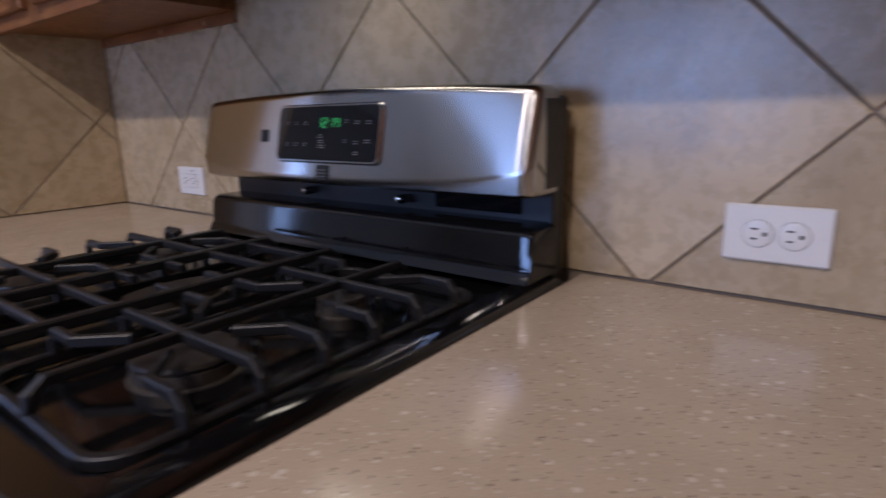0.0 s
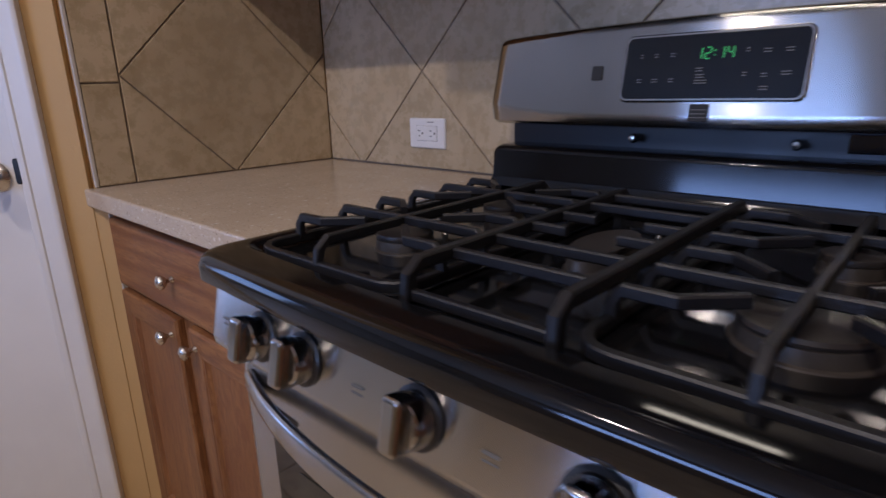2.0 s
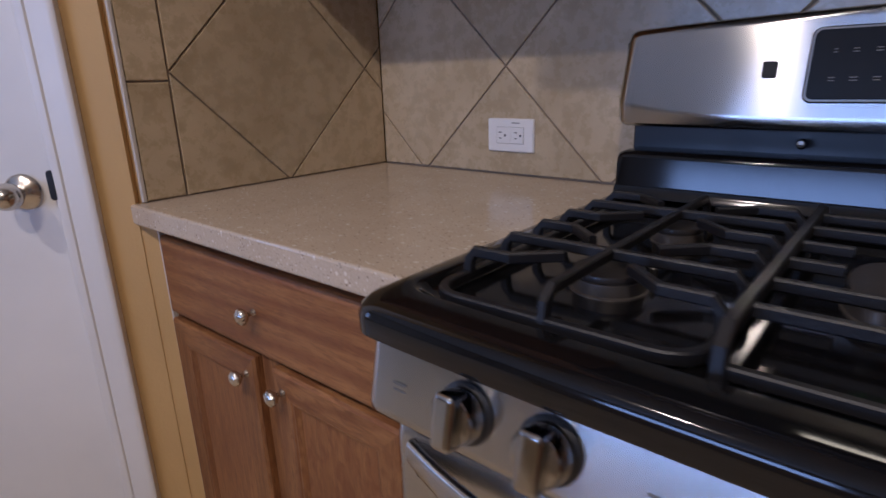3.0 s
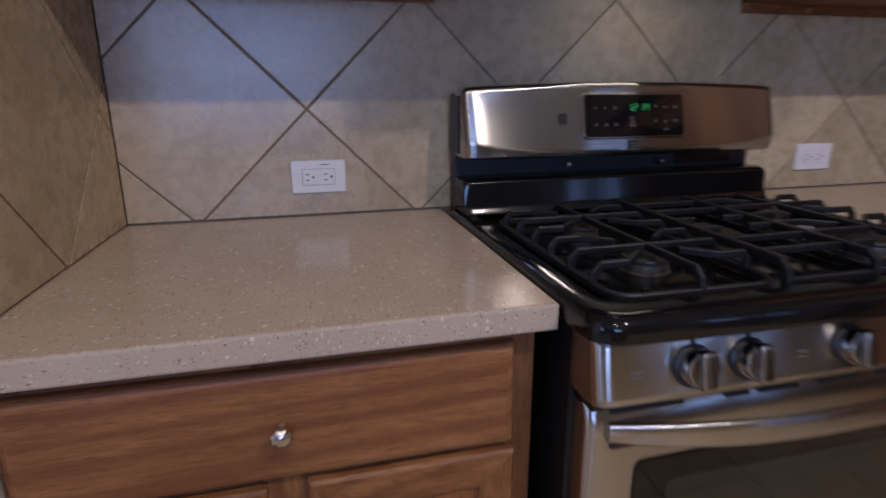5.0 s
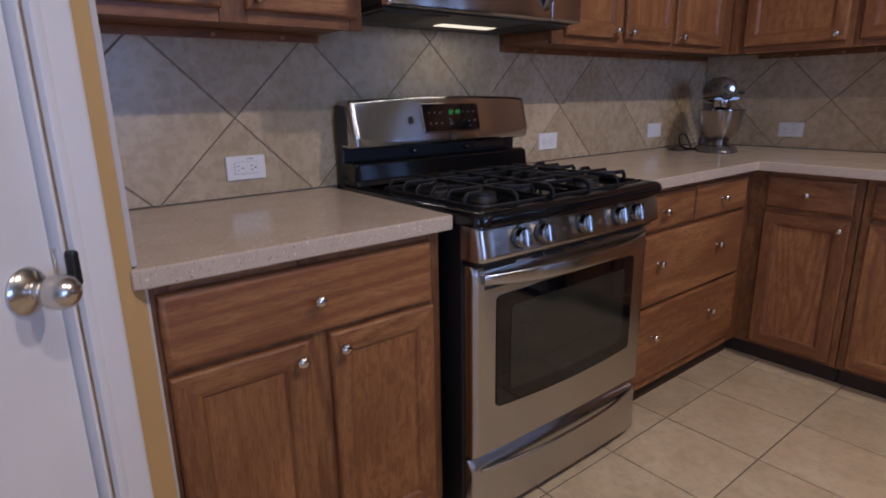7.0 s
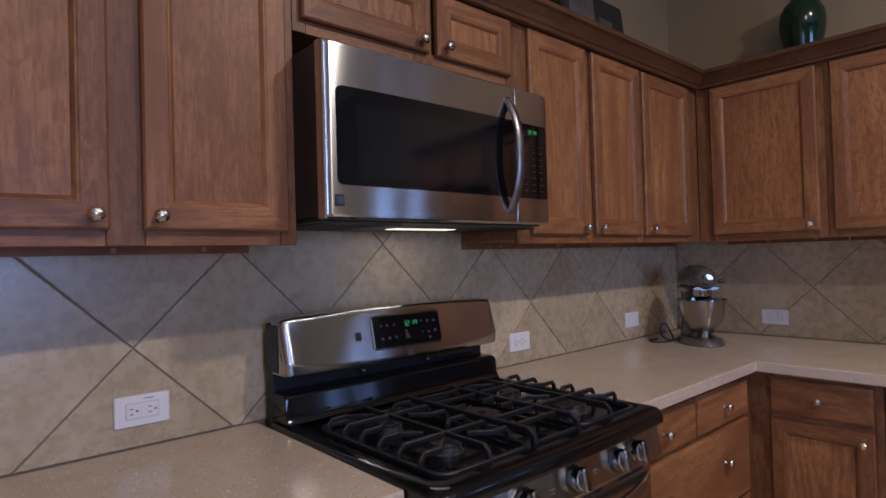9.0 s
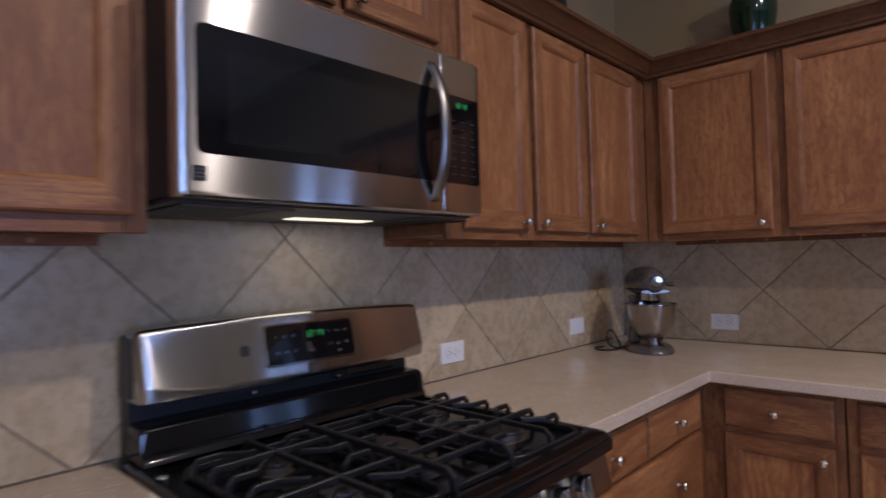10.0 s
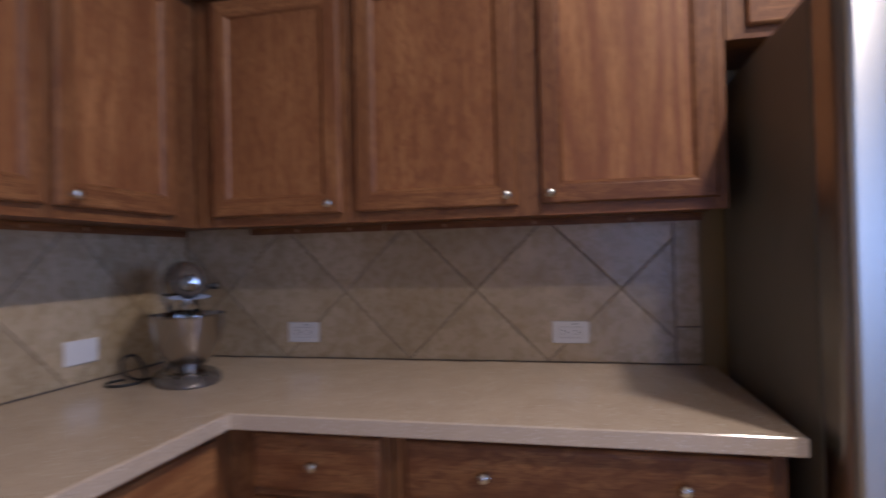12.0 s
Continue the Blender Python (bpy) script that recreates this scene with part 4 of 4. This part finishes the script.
# ---- outlets ----
def outlet(m, style, label):
    o = thing("outlet", m, label, "outlet", "wall outlets")
    plate = part("plate", plaque(fresh(), -0.0585, 0.0585, -0.0355, 0.0355, 0.004, 0.0, -0.006, 0.0025), PLATE, o, smooth=30)
    for sx in (-0.049, 0.049):
        if style != "blank":
            part("screw", lathe(fresh(), [(0.0005, 0), (0.0025, 0), (0.0022, 0.001), (0.0005, 0.0012)], pose(sx, -0.0058, 0, 90), 10), PLATE, o)
    if style == "blank":
        return o
    if style == "square":
        part("lettering", boxed(0.004, 0.024, -0.0066, -0.0058, 0.0255, 0.0275), MARK, o)
        part("receptacle", plaque(fresh(), -0.034, 0.034, -0.017, 0.017, 0.002, -0.003, -0.0082, 0.001), PLATE, o)
        part("gap", plaque(fresh(), -0.0352, 0.0352, -0.0182, 0.0182, 0.002, -0.004, -0.00625, 0.0001), SEAM, o)
        part("test_button", boxed(-0.004, 0.004, -0.0092, -0.0080, 0.001, 0.010), PLATE, o)
        part("test_button", boxed(-0.004, 0.004, -0.0092, -0.0080, -0.010, -0.001), PLATE, o)
        front = -0.0086
    else:
        for sx in (-0.0195, 0.0195):
            part("receptacle", lathe(fresh(), [(0.0005, 0), (0.0168, 0), (0.0168, 0.002), (0.0155, 0.003), (0.0005, 0.003)], pose(sx, -0.0055, 0, 90), 28), PLATE, o, smooth=40)
            part("gap", lathe(fresh(), [(0.0169, 0), (0.0178, 0), (0.0178, 0.0003), (0.0169, 0.0003)], pose(sx, -0.0060, 0, 90), 28), SEAM, o)
        front = -0.0089
    for sx in (-0.0195, 0.0195):
        for dz, dx, h in ((0.0062, -0.004, 0.008), (-0.0062, -0.004, 0.0065)):
            part("slot", boxed(sx + dx - h / 2, sx + dx + h / 2, front, front + 0.002, dz - 0.0011, dz + 0.0011), SLOT, o)
        part("slot", boxed(sx + 0.0050, sx + 0.0105, front, front + 0.002, -0.0028, 0.0028, 0.0008, 1), SLOT, o)
    return o


outlet(pose(-0.276, -0.0005, 1.000), "square", "white rectangular outlet in the tile backsplash")
outlet(pose(1.052, -0.0005, 1.000), "round", "white duplex outlet with two round sockets")
outlet(pose(1.876, -0.0005, 1.008), "blank", "plain white blank cover plate on tile")
outlet(EDGE @ pose(0.474, -0.0005, 1.006), "square", "white rectangular outlet in the tile backsplash")
outlet(EDGE @ pose(1.405, -0.0005, 1.012), "square", "white rectangular outlet in the tile backsplash")


# ---- stand mixer ----
mx = thing("stand_mixer", pose(1.985, -0.270, COUNTER_Z, 0, 0, 42) @ Matrix.Diagonal((0.96, 0.96, 0.96, 1)), "pearl grey stand mixer with stainless bowl on the counter", "mixer")
# its own -x axis is the way that it faces
bm = fresh()
base = [(1.0, 0.0), (1.02, 0.006), (0.99, 0.016), (0.90, 0.026), (0.80, 0.030)]
rings(bm, [[(-0.030 + 0.155 * s * math.cos(a) * (1.0 if math.cos(a) < 0 else 0.92), 0.098 * s * math.sin(a), z) for a in (2 * math.pi * k / 36 for k in range(36))] for s, z in base])
part("base", bm, MIXER, mx, smooth=50)
bm = fresh()
col = [(0.078, 0.052, 0.055, 0.028), (0.084, 0.044, 0.046, 0.07), (0.088, 0.038, 0.042, 0.13), (0.088, 0.038, 0.042, 0.20), (0.080, 0.048, 0.050, 0.236)]
rings(bm, [[(cx + rx * math.cos(a), ry * math.sin(a), z) for a in (2 * math.pi * k / 24 for k in range(24))] for cx, rx, ry, z in col])
part("column", bm, MIXER, mx, smooth=50)
bm = fresh()
head = [(0.128, 0.020, 0.305), (0.122, 0.044, 0.303), (0.095, 0.058, 0.302), (0.04, 0.063, 0.304), (-0.04, 0.062, 0.306), (-0.10, 0.056, 0.305), (-0.138, 0.045, 0.302), (-0.152, 0.030, 0.299), (-0.155, 0.010, 0.298)]
rings(bm, [[(x, r * math.cos(a), z + (1.0 if math.sin(a) > 0 else 1.05) * r * math.sin(a)) for a in (2 * math.pi * k / 28 for k in range(28))] for x, r, z in head])
part("motor_head", bm, MIXER, mx, "rounded pearl grey motor head", 60)
part("hub_cap", lathe(fresh(), [(0.0005, 0.016), (0.022, 0.014), (0.026, 0.008), (0.026, 0.0)], pose(-0.150, 0, 0.304, 0, -90, 0), 24), CHROME, mx, "chrome attachment hub cap", 40)
part("hub_knob", lathe(fresh(), [(0.0005, 0.030), (0.009, 0.029), (0.010, 0.012), (0.006, 0.0)], pose(-0.130, -0.052, 0.292, 90), 16), RUBBER, mx, "black thumb screw", 40)
bm = fresh()
tube(bm, [(0.1, 0.0, 0.262), (-0.140, 0.0, 0.262)], 0.0580, 24, 0.14)
part("trim_band", bm, HANDLE_GREY, mx, "grey trim band", 60)
part("beater_hub", lathe(fresh(), [(0.040, 0.262), (0.041, 0.222), (0.034, 0.212), (0.012, 0.208), (0.0005, 0.208)], pose(-0.085, 0, 0), 28), CHROME, mx, "chrome beater hub", 40)
part("beater_shaft", lathe(fresh(), [(0.008, 0.215), (0.008, 0.11), (0.0005, 0.11)], pose(-0.085, 0, 0), 14), CHROME, mx)
part("bowl", lathe(fresh(), [(0.0005, 0.034), (0.044, 0.034), (0.050, 0.030), (0.051, 0.038), (0.040, 0.050), (0.050, 0.058), (0.072, 0.082), (0.088, 0.112), (0.098, 0.146), (0.104, 0.180), (0.107, 0.203), (0.111, 0.206), (0.111, 0.209), (0.105, 0.208), (0.101, 0.180), (0.095, 0.148), (0.085, 0.116), (0.069, 0.086), (0.048, 0.062), (0.0005, 0.056)], pose(-0.075, 0, 0), 40), brushed("bowl_stainless", (0.36, 0.335, 0.31), 0.15), mx, "brushed stainless mixing bowl", 40)
part("bowl_clamp", lathe(fresh(), [(0.058, 0.026), (0.060, 0.034), (0.054, 0.036), (0.050, 0.030)], pose(-0.075, 0, 0), 32), CHROME, mx)
part("speed_lever", boxed(0.03, 0.06, -0.072, -0.060, 0.270, 0.280, 0.003), CHROME, mx)
cable = tube(fresh(), smooth_path([(0.06, 0.055, 0.030), (0.05, 0.075, 0.008), (0.03, 0.125, 0.006), (0.0, 0.165, 0.030), (-0.01, 0.175, 0.075), (0.02, 0.145, 0.085), (0.03, 0.120, 0.050), (0.0, 0.115, 0.012), (-0.03, 0.160, 0.005), (-0.02, 0.210, 0.005), (0.04, 0.215, 0.005), (0.07, 0.170, 0.005)], 8), 0.0042, 8)
part("power_cord", cable, RUBBER, mx, "black coiled power cord", 60)

# ---- things on the cabinet tops ----
vase = part("vase", lathe(fresh(), [(0.0005, 0.0), (0.056, 0.0), (0.058, 0.006), (0.062, 0.05), (0.074, 0.11), (0.086, 0.17), (0.0895, 0.215), (0.086, 0.25), (0.070, 0.285), (0.048, 0.305), (0.040, 0.325), (0.042, 0.355), (0.056, 0.375), (0.052, 0.376), (0.036, 0.352), (0.034, 0.325), (0.0005, 0.30)], seg=40), GREEN_GLAZE, smooth=60)
vase.location = (2.205, -0.675, 2.1005)
tagged(vase, "dark green glazed ceramic vase on the cabinet top", "vase")
art = thing("wall_art", pose(1.49, -0.115, 2.101, -7), "dark square art panels leaning on the wall", "artwork")
part("panel", boxed(-0.02, 0.235, -0.012, 0.012, 0.0, 0.345, 0.002), ART_BLACK, art, "black canvas panel")
for x0, x1, z0, z1 in ((-0.205, -0.03, 0.0, 0.165), (-0.205, -0.03, 0.18, 0.36), (0.0, 0.10, 0.12, 0.235)):
    part("relief_block", boxed(x0, x1, -0.034, -0.0125 if x0 >= 0 else 0.0, z0, z1, 0.004), ART_GREY, art, "pewter grey embossed block")
part("panel", boxed(-0.225, -0.021, -0.008, 0.010, 0.0, 0.38, 0.002), ART_BLACK, art)

# ---- refrigerator ----
fr = thing("refrigerator", EDGE @ pose(1.862, 0, 0), "stainless refrigerator with dark grey side panels", "refrigerator")
FW = 0.91
part("cabinet", boxed(0.0, FW, -0.690, -0.03, 0.03, 1.745, 0.006), FRIDGE_SIDE, fr, "dark grey textured side panels")
part("plinth", boxed(0.02, FW - 0.02, -0.69, -0.10, 0.0, 0.03), BLACK, fr)
part("hinge_cover", boxed(0.01, 0.09, -0.75, -0.66, 1.7455, 1.765, 0.004), BLACK, fr)


def fridge_door(x0, x1, z0, z1, hx):
    prof = []
    for j in range(9):
        a = radians(180 + 90 * j / 8)
        prof.append((x0 + 0.030 + 0.030 * math.cos(a), -0.784 + 0.018 + 0.030 * math.sin(a)))
    for j in range(1, 16):
        u = j / 16
        prof.append((x0 + 0.030 + (x1 - x0 - 0.060) * u, -0.796 - 0.014 * math.sin(math.pi * u)))
    for j in range(9):
        a = radians(270 + 90 * j / 8)
        prof.append((x1 - 0.030 + 0.030 * math.cos(a), -0.784 + 0.018 + 0.030 * math.sin(a)))
    prof += [(x1, -0.700), (x0, -0.700)]
    bm = fresh()
    rings(bm, [[(x, y, z) for x, y in prof] for z in (z0, z1)])
    d = part("door", bm, FRIDGE_STEEL, fr, "curved brushed stainless door", 30)
    bm = fresh()
    tube(bm, smooth_path([(hx, -0.801, z0 + 0.12), (hx, -0.851, z0 + 0.16), (hx, -0.866, (z0 + z1) / 2), (hx, -0.851, z1 - 0.16), (hx, -0.801, z1 - 0.12)], 8), 0.013, 12, 1.0, Vector((1, 0, 0)))
    part("handle", bm, STEEL_UP, d, "tall stainless bar handle", 60)


fridge_door(0.0, FW / 2 - 0.002, 0.06, 1.75, FW / 2 - 0.05)
fridge_door(FW / 2 + 0.002, FW, 0.06, 1.75, FW / 2 + 0.05)


# ---- tiles, piece by piece ----
def clipped(poly, x0, x1, z0, z1):
    """A convex polygon cut to a rectangle."""
    for axis, limit, sign in ((0, x0, 1), (0, x1, -1), (1, z0, 1), (1, z1, -1)):
        out = []
        for a, b in zip(poly, poly[1:] + poly[:1]):
            da, db = sign * (a[axis] - limit), sign * (b[axis] - limit)
            if da >= 0:
                out.append(a)
            if da * db < 0:
                t = da / (da - db)
                out.append((a[0] + t * (b[0] - a[0]), a[1] + t * (b[1] - a[1])))
        poly = out
        if len(poly) < 3:
            return []
    return poly


TILES = {}


def tile(parent, poly, m, depth, mat, name="tile"):
    """One tile with eased edges; m takes (across, up) to the wall, with the front towards -y."""
    cx, cz = sum(p[0] for p in poly) / len(poly), sum(p[1] for p in poly) / len(poly)
    area = abs(sum(a[0] * b[1] - b[0] * a[1] for a, b in zip(poly, poly[1:] + poly[:1]))) / 2
    if area < 0.0004:
        return
    key = (mat.name, *[(round(x - cx, 3), round(z - cz, 3)) for x, z in poly])
    if key not in TILES:
        size = max(math.dist(p, (cx, cz)) for p in poly)
        k = 1 - 0.0035 / size
        bm = fresh()
        rings(bm, [[((x - cx) * s, y, (z - cz) * s) for x, z in poly] for s, y in ((1.0, 0.0), (1.0, -depth + 0.0014), (1 - (1 - k) * 0.4, -depth + 0.0004), (k, -depth))], (False, True))
        bmesh.ops.recalc_face_normals(bm, faces=bm.faces)
        me = bpy.data.meshes.new(name)
        bm.to_mesh(me)
        bm.free()
        me.materials.append(mat)
        TILES[key] = me
    ob = new(name, TILES[key])
    ob.parent = parent
    tilt = random.uniform(-0.0004, 0.0004)
    ob.matrix_parent_inverse = Matrix()
    ob.matrix_basis = m @ Matrix.Translation((cx, tilt, cz))


def diamonds(parent, m, x_at, z_at, d, areas, gap=0.0036):
    """Diagonal tiles with a joint crossing at (x_at, z_at), cut to the areas."""
    h = d / 2
    r = h - gap * 0.7071
    for x0, x1, z0, z1 in areas:
        for a in range(int((x0 - x_at) / h) - 3, int((x1 - x_at) / h) + 4):
            for b in range(-4, 5):
                if (a + b) % 2 == 0:
                    continue
                cx, cz = x_at + a * h, z_at + b * h
                poly = clipped([(cx - r, cz), (cx, cz - r), (cx + r, cz), (cx, cz + r)], x0 + 0.0015, x1 - 0.0015, z0 + 0.003, z1 - 0.0015)
                if poly:
                    tile(parent, poly, m, 0.0055, TILE)


def bed(parent, m, x0, x1, z0, z1):
    bm = boxed(x0, x1, -0.0035, 0.001, z0, z1)
    bm.transform(m)
    part("grout_bed", bm, GROUT, parent, "brown grout")


NORTH = Matrix.Translation((0, 0.0055, 0))
bed(wall_north, pose(0, 0.0075, 0), WEST, EAST, 0.86, 1.46)
diamonds(wall_north, NORTH, -0.292, 1.143, 0.4745, [(WEST, EAST, COUNTER_Z, SPLASH_TOP + 0.065)])
bed(wall_east, EDGE @ pose(0, 0.0075, 0), 0.0, 1.801, 0.86, 1.40)
EASTM = EDGE @ pose(0, 0.0055, 0)
diamonds(wall_east, EASTM, 0.635, 1.150, 0.465, [(0.0, 1.722, COUNTER_Z, SPLASH_TOP)])
for z0, z1 in ((COUNTER_Z + 0.003, 1.028), (1.032, 1.362), (1.366, SPLASH_TOP)):
    tile(wall_east, [(1.726, z0), (1.797, z0), (1.797, z1), (1.726, z1)], EASTM, 0.0055, TILE)
bed(wall_west, pose(0, 0.0075, 0), -0.606, 0.0, 0.86, 1.43)
WM = pose(0, 0.0055, 0)
diamonds(wall_west, WM, -0.527, 1.150, 0.475, [(-0.527, 0.0, COUNTER_Z, 1.388)])
for z0, z1 in ((COUNTER_Z + 0.003, 1.132), (1.136, 1.386), (1.391, 1.430)):
    tile(wall_west, [(-0.603, z0), (-0.530, z0), (-0.530, z1), (-0.603, z1)], WM, 0.0055, TILE)
tile(wall_west, [(-0.526, 1.391), (-0.30, 1.391), (-0.30, 1.430), (-0.526, 1.430)], WM, 0.0055, TILE)
bm = boxed(-0.6125, -0.6045, -0.0065, 0.004, COUNTER_Z + 0.001, 1.432, 0.002)
bm.transform(WM)
part("edge_strip", bm, CAULK, wall_west, "pale edge strip")

FP = 0.3375
fx0, fy0 = 0.988, -0.693
stuff = fresh()
for a in range(-15, 5):
    for b in range(-17, 4):
        x0, y0 = fx0 + a * FP, fy0 + b * FP
        x1, y1 = x0 + FP - 0.005, y0 + FP - 0.005
        if x0 > EAST or y0 > -0.02 or x1 < -3.8 or y1 < -6.2:
            continue
        x1, y1, x0, y0 = min(x1, EAST), min(y1, 0.0), max(x0, -3.8), max(y0, -6.2)
        near = -1.1 < x0 < 1.9 and -3.2 < y0 < -0.3
        m = pose(0, 0, -0.004, -90)
        if near:
            tile(floor, [(x0, y0), (x1, y0), (x1, y1), (x0, y1)], m, 0.004, FLOOR_TILE, "floor_tile")
        else:
            box(stuff, x0, x1, y0, y1, -0.004, 0.0)
tagged(part("floor_tile", stuff, FLOOR_TILE, floor), kind="stuff")
